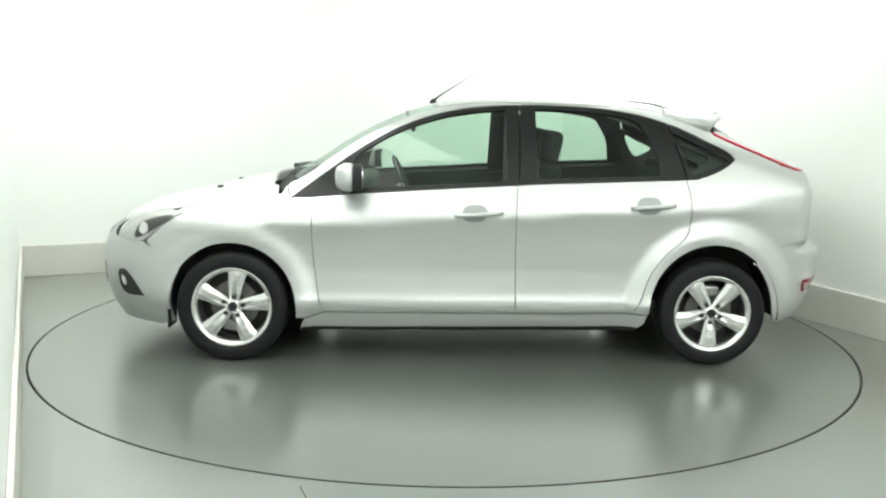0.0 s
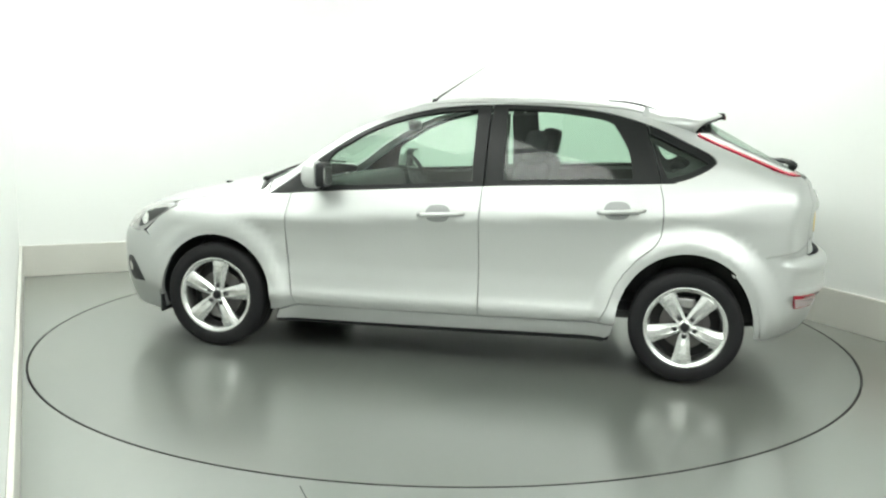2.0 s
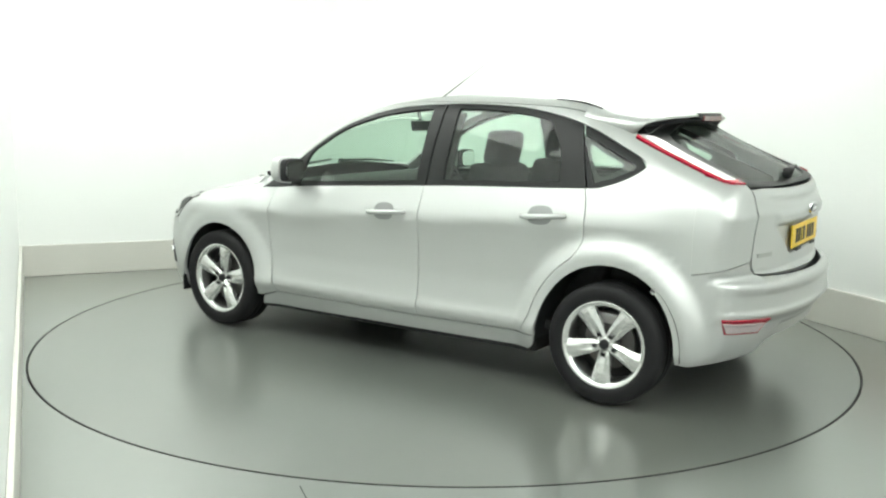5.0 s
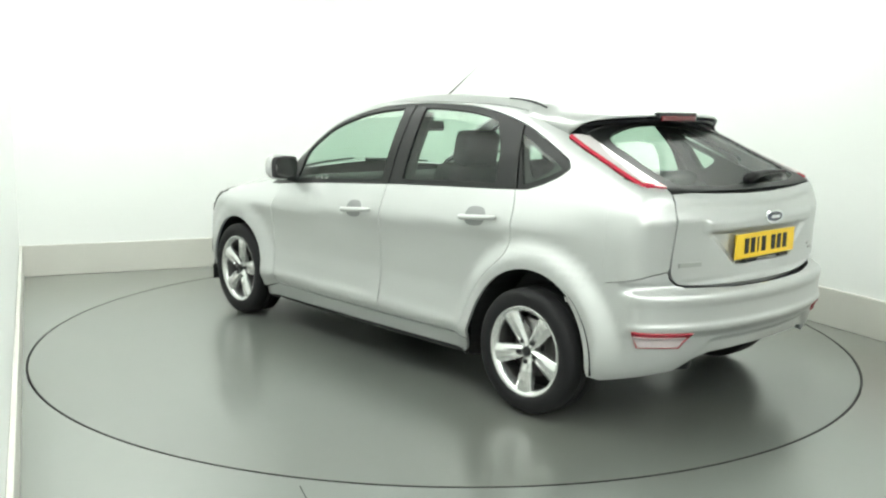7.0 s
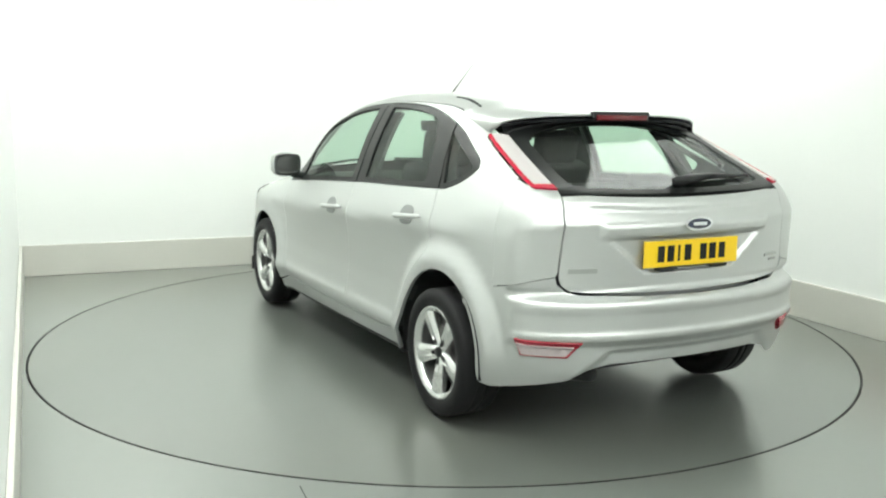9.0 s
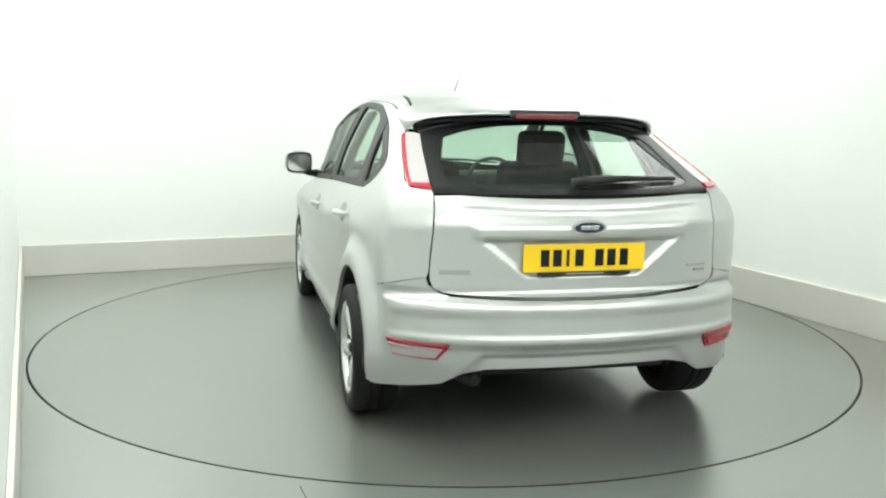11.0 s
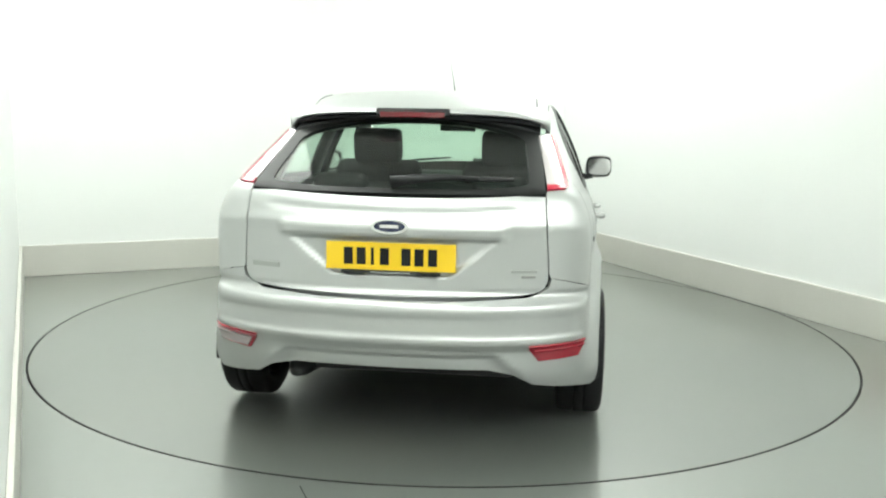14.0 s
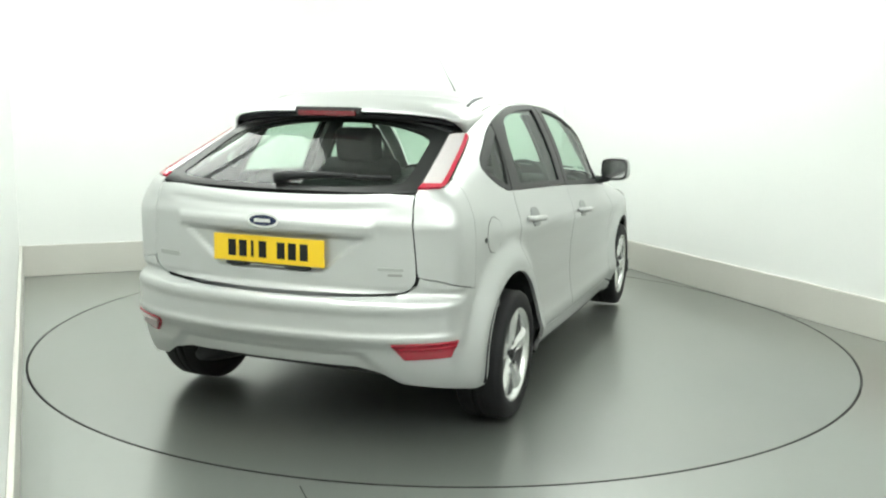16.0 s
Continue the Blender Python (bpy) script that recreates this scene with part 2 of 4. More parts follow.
def added_light(n, m, first=None):
    """One glowing square, added above the view to light the walls and car."""
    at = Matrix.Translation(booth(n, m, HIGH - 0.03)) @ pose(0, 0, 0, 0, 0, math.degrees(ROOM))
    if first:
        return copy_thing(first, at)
    root = new("added_light")
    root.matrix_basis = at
    tagged(root, "white-framed glowing square ceiling panel, unseen, added to light walls and car", "ceiling light", group="ceiling lights")
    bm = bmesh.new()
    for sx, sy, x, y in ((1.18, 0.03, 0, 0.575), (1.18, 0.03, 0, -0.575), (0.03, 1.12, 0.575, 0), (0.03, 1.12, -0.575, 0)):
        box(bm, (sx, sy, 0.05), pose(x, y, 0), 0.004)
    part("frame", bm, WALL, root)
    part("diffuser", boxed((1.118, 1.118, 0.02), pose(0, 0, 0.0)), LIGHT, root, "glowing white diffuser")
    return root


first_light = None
# spots picked for wall and car brightness; all the panels stay out of view
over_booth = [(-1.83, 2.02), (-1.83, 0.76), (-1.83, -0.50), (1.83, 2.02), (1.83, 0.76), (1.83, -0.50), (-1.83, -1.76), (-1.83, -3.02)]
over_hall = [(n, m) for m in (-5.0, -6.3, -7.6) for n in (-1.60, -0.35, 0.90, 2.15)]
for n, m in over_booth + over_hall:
    made = added_light(n, m, first_light)
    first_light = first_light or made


def make_turntable():
    root = new("turntable")
    tagged(root, "round grey painted turntable flush with the floor", "turntable")
    part("deck", lathe([(0.0, 0.0), (TABLE_R - 0.008, 0.0), (TABLE_R - 0.006, -0.003), (TABLE_R - 0.006, -0.06), (0.0, -0.06)], 192, "Z"), DISC, root)
    # added ring, black to keep the gap line dark
    part("edge_ring", lathe([(TABLE_R - 0.0055, 0.0012), (TABLE_R - 0.0005, 0.001), (TABLE_R - 0.0005, -0.04), (TABLE_R - 0.0055, -0.04), (TABLE_R - 0.0055, 0.0012)], 192, "Z"), PIT, root, "thin black ring, added so the gap round the deck reads dark")
    return root


turntable = make_turntable()

# ---- the car: one smooth body form, from which the panels are cut ----
# car space: x forward from the middle between the axles, y to its left, z up from the ground


def curve(pts):
    """A smooth curve without overshoot through (x, value) pairs."""
    p = np.array(sorted(pts), float)
    x, v = p[:, 0], p[:, 1]
    h = np.diff(x)
    d = np.diff(v) / h
    m = np.zeros(len(x))
    m[0], m[-1] = d[0], d[-1]
    for i in range(1, len(x) - 1):
        if d[i - 1] * d[i] > 0:
            w1, w2 = 2 * h[i] + h[i - 1], h[i] + 2 * h[i - 1]
            m[i] = (w1 + w2) / (w1 / d[i - 1] + w2 / d[i])

    def at(q):
        q = np.clip(np.asarray(q, float), x[0], x[-1])
        i = np.clip(np.searchsorted(x, q) - 1, 0, len(x) - 2)
        s = (q - x[i]) / h[i]
        return (v[i] * (1 + 2 * s) * (1 - s) ** 2 + m[i] * h[i] * s * (1 - s) ** 2
                + v[i + 1] * s * s * (3 - 2 * s) + m[i + 1] * h[i] * s * s * (s - 1))
    return at


def smax(a, b, k):
    h = np.maximum(k - np.abs(a - b), 0) / k
    return np.maximum(a, b) + h * h * k * 0.25


def step01(a, b, x):
    s = np.clip((x - a) / (b - a), 0, 1)
    return s * s * (3 - 2 * s)


WHEEL_X, TRACK = 1.32, 0.772
ARCH = {1: (0.352, 0.360), -1: (0.356, 0.384)}      # half-axes of the wheel openings, front and rear
plan_w = curve([(-2.2, 0.70), (-1.9, 0.778), (-1.6, 0.806), (-1.2, 0.828), (-0.6, 0.850), (0.0, 0.862), (0.5, 0.866), (0.9, 0.862), (1.3, 0.856), (1.7, 0.835), (2.0, 0.785), (2.3, 0.70)])
section = curve([(0.10, -0.08), (0.18, -0.048), (0.235, -0.020), (0.275, -0.008), (0.300, 0.004), (0.332, 0.017), (0.352, 0.016), (0.39, 0.006), (0.45, -0.003), (0.55, -0.011), (0.65, -0.010),
                 (0.75, -0.003), (0.815, 0.0065), (0.830, 0.008), (0.842, 0.0065), (0.89, -0.007), (0.93, -0.022), (0.99, -0.044), (1.05, -0.066), (1.16, -0.107), (1.30, -0.174), (1.43, -0.248), (1.6, -0.39)])
section_soft = curve([(0.10, -0.08), (0.18, -0.048), (0.235, -0.020), (0.30, -0.002), (0.45, -0.004), (0.65, -0.005), (0.80, -0.004), (0.90, -0.014), (0.99, -0.044), (1.05, -0.066), (1.16, -0.107), (1.30, -0.174), (1.43, -0.248), (1.6, -0.39)])
roof_line = curve([(2.30, 0.52), (2.207, 0.640), (2.114, 0.724), (1.896, 0.826), (1.717, 0.870), (1.537, 0.912), (1.323, 0.963), (1.109, 1.012), (0.98, 1.060), (0.752, 1.205), (0.541, 1.318),
                   (0.329, 1.400), (0.118, 1.452), (-0.234, 1.490), (-0.50, 1.495), (-0.942, 1.478), (-1.299, 1.436), (-1.60, 1.392), (-2.2, 1.27)])
rear_line = curve([(0.1, 1.86), (0.20, 1.93), (0.30, 2.012), (0.38, 2.045), (0.455, 2.060), (0.480, 2.082), (0.498, 2.094), (0.53, 2.084), (0.58, 2.084), (0.62, 2.092), (0.640, 2.086), (0.652, 2.06), (0.668, 2.015), (0.69, 2.000), (0.80, 2.002), (0.90, 2.006), (0.945, 2.010), (0.985, 1.996),
                   (1.03, 1.985), (1.06, 1.978), (1.2, 1.97), (1.5, 1.93)])
front_line = curve([(0.1, 2.08), (0.18, 2.15), (0.26, 2.20), (0.40, 2.235), (0.52, 2.24), (0.62, 2.225), (0.72, 2.17), (0.9, 2.05)])


def form(x, y, z):
    """Below zero inside the car's outer form."""
    y = np.abs(y)
    zs = z - (0.045 * (0.5 - np.clip(x, -1.6, 1.2)) - 0.045)           # the shoulder line climbs to the rear
    zs = np.where(z < 0.45, z, np.where(z < 0.75, z + (zs - z) * (z - 0.45) / 0.3, np.where(z > 1.0, z + (zs - z) * np.clip((1.25 - z) / 0.25, 0, 1), zs)))
    soft = step01(1.35, 1.70, -x)                                       # the shoulder line fades out at the tail
    off = section(zs) * (1 - soft) + section_soft(zs) * soft
    lean = 1.0 + 1.1 * step01(0.35, 1.15, x)
    off = np.where(zs > 0.835, 0.006 + (off - 0.006) * lean, off)
    w = plan_w(x) + off
    for s in (1, -1):
        a, b = ARCH[s]
        r = np.sqrt(((x - s * WHEEL_X) / a) ** 2 + ((z - 0.30) / b) ** 2)
        w = w + (0.026 if s > 0 else 0.046) * (1 - step01(1.09, 1.40, r))
    side = y - w
    yy = y / 0.65
    crown = np.where(x > 1.0, 0.055, np.where(x > 0.2, 0.055 - 0.020 * (1.0 - x) / 0.8, 0.035))
    top = (z - (roof_line(x) - crown * yy * yy)) * np.where((x > 0.25) & (x < 1.05), 0.84, 0.97)
    yr = y / 0.76
    up = step01(0.655, 0.70, z)
    bow = (0.125 - 0.028 * up) * yr ** 2 + (0.085 - 0.03 * up) * yr ** 5
    # tailgate relief: ledge, crease under the window, number plate recess
    ledge = 0.014 * (step01(0.888, 0.902, z) - step01(0.932, 0.966, z)) * (1 - step01(0.43, 0.475, y))
    dent = -0.009 * np.exp(-((z - 0.992 - 0.02 * (y / 0.5) ** 2) / 0.016) ** 2) * (1 - step01(0.44, 0.57, y))
    wide = 0.235 + (z - 0.745) * 1.25
    pocket = -0.016 * (step01(0.735, 0.752, z) - step01(0.885, 0.897, z)) * (1 - step01(-0.020, 0.020, y - wide))
    tuck = -0.020 * (1 - step01(0.418, 0.446, z)) * (1 - step01(-0.03, 0.05, y - (0.40 + (0.435 - z))))    # recessed lower insert
    back = -x - (rear_line(z) - bow + ledge + dent + pocket + tuck)
    # sloping tailgate window
    zl = 1.050 + (x + 1.965) * (0.545 - 0.150 * np.minimum(y / 0.62, 1.15) ** 2)
    slope = (z - zl + 0.008 * yy * yy) * 0.90
    nose = x - (front_line(z) - 0.25 * yr ** 2 - 0.10 * yr ** 6)
    f = smax(top, slope, 0.03)
    f = smax(f, side, 0.09)
    f = smax(f, smax(back, slope - 0.5, 0.02), 0.05)
    f = smax(f, nose, 0.10)
    return smax(f, 0.165 - z, 0.03)


def shoot(o, d, near, far):
    lo, hi = np.full(len(o), near, float), np.full(len(o), far, float)
    for _ in range(34):
        mid = (lo + hi) / 2
        p = o + d * mid[:, None]
        inside = form(p[:, 0], p[:, 1], p[:, 2]) < 0
        lo, hi = np.where(inside, mid, lo), np.where(inside, hi, mid)
    return o + d * lo[:, None]


def normals(p, e=0.004):
    g = np.stack([form(*(p + np.eye(3)[i] * e).T) - form(*(p - np.eye(3)[i] * e).T) for i in range(3)], 1)
    return g / (np.linalg.norm(g, axis=1)[:, None] + 1e-12)


ARC = 0.9


def ends(uv, x0, s):
    a = uv[:, 0] / ARC
    d = np.stack([s * np.cos(a), np.sin(a), 0 * a], 1)
    return shoot(np.stack([0 * a + x0, 0 * a, uv[:, 1]], 1), d, 0.02, 1.6)


def lay(uv, way):
    """Lay flat points on the form: from the side (x, z), from above (x, y), from behind (y, z), or round the ends (arc, z)."""
    uv = np.asarray(uv, float)
    u, v, zero, one = uv[:, 0], uv[:, 1], 0 * uv[:, 0], 1 + 0 * uv[:, 0]
    if way in ("left", "right"):
        s = 1 if way == "left" else -1
        return shoot(np.stack([u, zero, v], 1), np.stack([zero, s * one, zero], 1), 0.02, 1.3)
    if way == "top":
        return shoot(np.stack([u, v, 0.5 * one], 1), np.stack([zero, zero, one], 1), 0.0, 1.3)
    if way == "back":
        return shoot(np.stack([-0.6 * one, u, v], 1), np.stack([-one, zero, zero], 1), 0.0, 1.8)
    return ends(uv, -1.2, -1) if way == "tail" else ends(uv, 1.25, 1)


def tail_arc(x, y):
    return ARC * math.atan2(y, -1.2 - x)


def top_z(x, y):
    return float(lay([(x, y)], "top")[0, 2])


def round_off(pts, closed=True, fine=4):
    """A smooth line through a few points; a point given as (x, y, 1) stays a corner."""
    n = len(pts)
    out = []
    P = [np.array(p[:2], float) for p in pts]
    hard = [len(p) > 2 for p in pts]
    for i in range(n if closed else n - 1):
        p1, p2 = P[i], P[(i + 1) % n]
        p0 = P[i - 1] if (closed or i > 0) and not hard[i] else p1
        p3 = P[(i + 2) % n] if (closed or i + 2 < n) and not hard[(i + 1) % n] else p2
        for k in range(fine):
            s = k / fine
            a, b = (p2 - p0) / 2, (p3 - p1) / 2
            if hard[i]:
                a = p2 - p1
            if hard[(i + 1) % n]:
                b = p2 - p1
            out.append(p1 * (1 + 2 * s) * (1 - s) ** 2 + a * s * (1 - s) ** 2 + p2 * s * s * (3 - 2 * s) + b * s * s * (s - 1))
    if not closed:
        out.append(P[-1])
    return [tuple(p) for p in out]


def inside(q, poly):
    x, y = q[:, 0], q[:, 1]
    res = np.zeros(len(q), bool)
    for (x1, y1), (x2, y2) in zip(poly, np.roll(poly, -1, 0)):
        hit = ((y1 > y) != (y2 > y)) & (x < (x2 - x1) * (y - y1) / (y2 - y1 + 1e-15) + x1)
        res ^= hit
    return res


def divided(poly, size):
    out = []
    for p, q in zip(poly, np.roll(poly, -1, 0)):
        n = max(1, int(math.ceil(np.linalg.norm(q - p) / size)))
        out += [p + (q - p) * k / n for k in range(n)]
    return np.array(out)


def inset(poly, g):
    area = 0.5 * np.sum(poly[:, 0] * np.roll(poly[:, 1], -1) - np.roll(poly[:, 0], -1) * poly[:, 1])
    e = np.roll(poly, -1, 0) - poly
    e /= np.linalg.norm(e, axis=1)[:, None] + 1e-12
    n = np.stack([-e[:, 1], e[:, 0]], 1) * (1 if area > 0 else -1)
    nn = n + np.roll(n, 1, 0)
    nn /= np.maximum(np.linalg.norm(nn, axis=1)[:, None], 0.5)
    return poly + nn * g


from mathutils.geometry import delaunay_2d_cdt


def panel(name, outline, way, mat, parent, label="", size=0.05, holes=(), gap=0.0022, rim=0.018, out=0.0, glassy=False):
    """One sheet of the body: the outline laid on the form, filled, with turned-in edges. out: metres proud of the form."""
    poly = np.array([p[:2] for p in outline], float)
    keep = np.linalg.norm(poly - np.roll(poly, 1, 0), axis=1) > 1e-5
    poly = divided(poly[keep], size)
    loops = [inset(poly, gap)]
    for h in holes:
        h = divided(np.array([p[:2] for p in h], float), size)
        loops.append(inset(h, -gap))
    pts, edges = [], []
    for lp in loops:
        b = len(pts)
        pts += [tuple(p) for p in lp]
        edges += [(b + i, b + (i + 1) % len(lp)) for i in range(len(lp))]
    nb = len(pts)
    lo, hi = poly.min(0), poly.max(0)
    gx, gy = np.meshgrid(np.arange(lo[0] + size * 0.37, hi[0], size), np.arange(lo[1] + size * 0.41, hi[1], size))
    grid = np.stack([gx.ravel(), gy.ravel()], 1)
    ok = inside(grid, loops[0])
    for lp in loops[1:]:
        ok &= ~inside(grid, lp)
    grid = grid[ok]
    if len(grid):
        bd = np.array(pts)
        grid = grid[np.array([np.min(np.sum((bd - g) ** 2, 1)) > (0.45 * size) ** 2 for g in grid], bool)]
    pts += [tuple(g) for g in grid]
    vo, eo, fo, ov, oe, of = delaunay_2d_cdt([Vector(p) for p in pts], edges, [], 1, 1e-6)
    flat = np.array([(v.x, v.y) for v in vo])
    tris = np.array([f for f in fo if len(f) == 3])
    mid = flat[tris].mean(1)
    ok = inside(mid, loops[0])
    for lp in loops[1:]:
        ok &= ~inside(mid, lp)
    tris = tris[ok]
    p = lay(flat, way)
    nrm = normals(p)
    p = p + nrm * out
    # turn every face outward
    fn = np.cross(p[tris[:, 1]] - p[tris[:, 0]], p[tris[:, 2]] - p[tris[:, 0]])
    flip = np.sum(fn * nrm[tris].mean(1), 1) < 0
    tris[flip] = tris[flip][:, ::-1]
    verts = [tuple(v) for v in p]
    faces = [tuple(int(i) for i in t) for t in tris]
    loop_n = [nrm[i] for t in tris for i in t]
    if rim:
        seen = {}
        for t in faces:
            for a, b in ((t[0], t[1]), (t[1], t[2]), (t[2], t[0])):
                seen[(a, b)] = 1
        border = [(a, b) for a, b in seen if (b, a) not in seen]
        low, rise = {}, {}
        for a, b in border:
            for i in (a, b):
                if i not in low:
                    rise[i] = len(verts)
                    verts.append(tuple(p[i]))
                    low[i] = len(verts)
                    verts.append(tuple(p[i] - nrm[i] * rim))
        for a, b in border:
            q = (rise[b], rise[a], low[a], low[b])
            faces.append(q)
            v = [np.array(verts[i]) for i in q]
            m = np.cross(v[1] - v[0], v[3] - v[0])
            m = m / (np.linalg.norm(m) + 1e-12)
            loop_n += [m] * 4
    me = bpy.data.meshes.new(name)
    me.from_pydata(verts, [], faces)
    me.materials.append(mat)
    for poly_ in me.polygons:
        poly_.use_smooth = True
    me.normals_split_custom_set([tuple(map(float, n)) for n in loop_n])
    ob = new(name, me)
    ob.parent = parent
    if label:
        ob["label"] = label
    if glassy:
        ob.visible_shadow = False
    return ob


car = new("hatchback_car")
tagged(car, "silver metallic five-door hatchback car on the turntable", "car")

# ---- shared lines ----
RAIL = curve([(-1.6, 0.575), (-1.2, 0.588), (-0.3, 0.588), (0.2, 0.572), (0.6, 0.61), (1.04, 0.68)])
LAMP_Y = curve([(-1.90, 0.690), (-1.80, 0.686), (-1.70, 0.678), (-1.60, 0.664), (-1.45, 0.642), (-1.29, 0.612)])
DLO_TOP = [(1.012, 0.899, 1), (0.749, 1.092), (0.593, 1.197), (0.439, 1.283), (0.284, 1.345), (0.13, 1.386), (-0.024, 1.409), (-0.334, 1.425), (-0.644, 1.415), (-0.82, 1.395), (-0.975, 1.362), (-1.13, 1.312), (-1.285, 1.240), (-1.40, 1.185), (-1.435, 1.145)]
DLO_LOW = [(-1.435, 1.145), (-1.395, 1.110), (-1.32, 1.071), (-1.244, 1.046), (-1.155, 1.033), (-0.491, 1.005), (-0.183, 0.988), (0.278, 0.959), (0.616, 0.935), (0.862, 0.913), (1.012, 0.899, 1)]
dlo_top = round_off(DLO_TOP, False)
dlo_low = round_off(DLO_LOW, False)
LINE_A = [(0.872, 0.911), (0.883, 0.758), (0.878, 0.603), (0.858, 0.446), (0.836, 0.320), (0.808, 0.286)]
LINE_B = [(-0.231, 0.990), (-0.225, 0.779), (-0.232, 0.290)]
LINE_C = [(-1.155, 1.033), (-1.178, 0.946), (-1.180, 0.800), (-1.145, 0.715), (-1.049, 0.630), (-0.963, 0.509), (-0.920, 0.390), (-0.872, 0.300)]
line_a, line_c = round_off(LINE_A, False), round_off(LINE_C, False)


def arch_line(s, a0, a1, n=22):
    a, b = ARCH[s]
    return [(s * WHEEL_X + a * math.cos(radians(a0 + (a1 - a0) * k / n)), 0.30 + b * math.sin(radians(a0 + (a1 - a0) * k / n))) for k in range(n + 1)]


def cut(line, x0, x1):
    return [p for p in line if x0 <= p[0] <= x1]


def mirror_y(pts):
    return [(-p[0], *p[1:]) for p in pts][::-1]


BUMP_REAR = -1.70
lamp_y = lambda x: float(LAMP_Y(x))


def side_of_car(way):
    s = 1 if way == "left" else -1
    # frame: pillars, roof side, rear quarter
    rail = [(x, top_z(x, float(RAIL(x)))) for x in np.linspace(1.03, -1.32, 40)]
    lamp_edge = [(x, top_z(x, lamp_y(x) + 0.003)) for x in np.linspace(-1.34, BUMP_REAR, 9)]
    quarter = lamp_edge + [(BUMP_REAR, 0.672)]
    seam = [(-1.66, 0.660), (-1.60, 0.615), (-1.565, 0.575)]
    outline = dlo_top[:-1] + [p for p in dlo_low if p[0] <= -1.154] + line_c[1:] + [(-0.958, 0.296)] + arch_line(-1, 0, 134) + seam[::-1] + quarter[::-1] + rail[::-1]
    panel("side_frame", outline, way, PAINT, car, "silver pillars, roof edge and rear quarter", size=0.03)
    # doors
    fd = new("front_door")
    fd.parent = car
    rd = new("rear_door")
    rd.parent = car
    low_f = [p for p in dlo_low if -0.228 < p[0] < 0.866]
    low_r = [p for p in dlo_low if -1.15 < p[0] < -0.234]
    panel("door_skin", line_a + [(-0.232, 0.290)] + LINE_B[::-1][1:] + low_f, way, PAINT, fd, size=0.035)
    panel("door_skin", [(-0.231, 0.990)] + LINE_B[1:] + line_c[::-1] + low_r, way, PAINT, rd, size=0.035)
    # black frames round the windows, with the glass in them
    top_f, top_r, top_q = [p for p in dlo_top if p[0] > -0.243], [p for p in dlo_top if -0.248 > p[0] > -1.06], [p for p in dlo_top if p[0] < -1.075]
    bot_q, bot_r, bot_f = [p for p in dlo_low if p[0] < -1.165], [p for p in dlo_low if -1.16 < p[0] < -0.24], [p for p in dlo_low if p[0] > -0.236]
    win_f = round_off([(0.70, 0.962, 1), (0.655, 1.120), (0.54, 1.200), (0.43, 1.262), (0.284, 1.318), (0.13, 1.358), (-0.024, 1.381), (-0.165, 1.392, 1), (-0.172, 1.016, 1), (0.278, 0.985)])
    win_r = round_off([(-0.335, 1.398, 1), (-0.60, 1.390), (-0.82, 1.362), (-0.90, 1.335, 1), (-0.985, 1.200), (-1.015, 1.056, 1), (-0.65, 1.041), (-0.345, 1.028, 1)])
    win_q = round_off([(-1.088, 1.285, 1), (-1.20, 1.232), (-1.33, 1.172), (-1.392, 1.140, 1), (-1.31, 1.097), (-1.195, 1.060, 1)])
    panel("window_frame", top_f + [(-0.243, 1.42), (-0.237, 0.991)] + bot_f, way, FRAME_BLACK, fd, "black window frame", holes=[win_f], out=0.001, size=0.045)
    panel("window_frame", [(-0.248, 1.42)] + top_r + [(-1.07, 1.335), (-1.162, 1.036)] + bot_r + [(-0.242, 0.992)], way, FRAME_BLACK, rd, "black window frame", holes=[win_r], out=0.001, size=0.045)
    panel("quarter_frame", [(-1.078, 1.330)] + top_q + bot_q + [(-1.168, 1.034)], way, FRAME_BLACK, car, "black window surround", holes=[win_q], out=0.001, size=0.045)
    panel("window", win_f, way, GLASS, fd, "green tinted side glass", out=-0.006, gap=-0.008, rim=0.004, glassy=True)
    panel("window", win_r, way, GLASS, rd, "green tinted side glass", out=-0.006, gap=-0.008, rim=0.004, glassy=True)
    panel("quarter_window", win_q, way, GLASS, car, "green tinted fixed glass", out=-0.006, gap=-0.008, rim=0.004, glassy=True)
    # front wing
    bonnet = [(x, top_z(x, bonnet_edge(x))) for x in np.linspace(1.62, 1.06, 12)]
    wing = bonnet + [(1.036, top_z(1.036, 0.690)), (1.016, 0.905), (0.872, 0.911)] + line_a[1:] + [(0.93, 0.25)] + arch_line(1, 180 + 8, 33) + [(1.70, 0.55), (1.76, 0.61), (1.80, 0.655), (1.70, 0.745)]
    panel("front_wing", wing, way, PAINT, car, size=0.035)
    # sill
    panel("sill", [(0.925, 0.245), (0.812, 0.283), (-0.23, 0.288), (-0.872, 0.296), (-0.958, 0.292), (-0.945, 0.240), (-0.915, 0.215), (0.95, 0.19)], way, PAINT, car)
    panel("sill_trim", [(0.95, 0.190), (-0.915, 0.215), (-0.900, 0.190), (0.95, 0.172)], way, TRIM, car, "black strip under the sill", gap=0.0)
    # dark sheet behind the joints
    back = [(0.99, 0.885), (-1.15, 1.02), (-1.64, 1.05), (-1.68, 0.64), *arch_line(-1, 134, -2)[::-1][::-1], (-0.95, 0.22), (0.93, 0.22), *arch_line(1, 185, 30), (1.72, 0.58), (1.70, 0.72), (1.60, 0.79)]
    panel("inner_panel", back, way, INNER, car, out=-0.022, gap=0.006, rim=0, size=0.07)
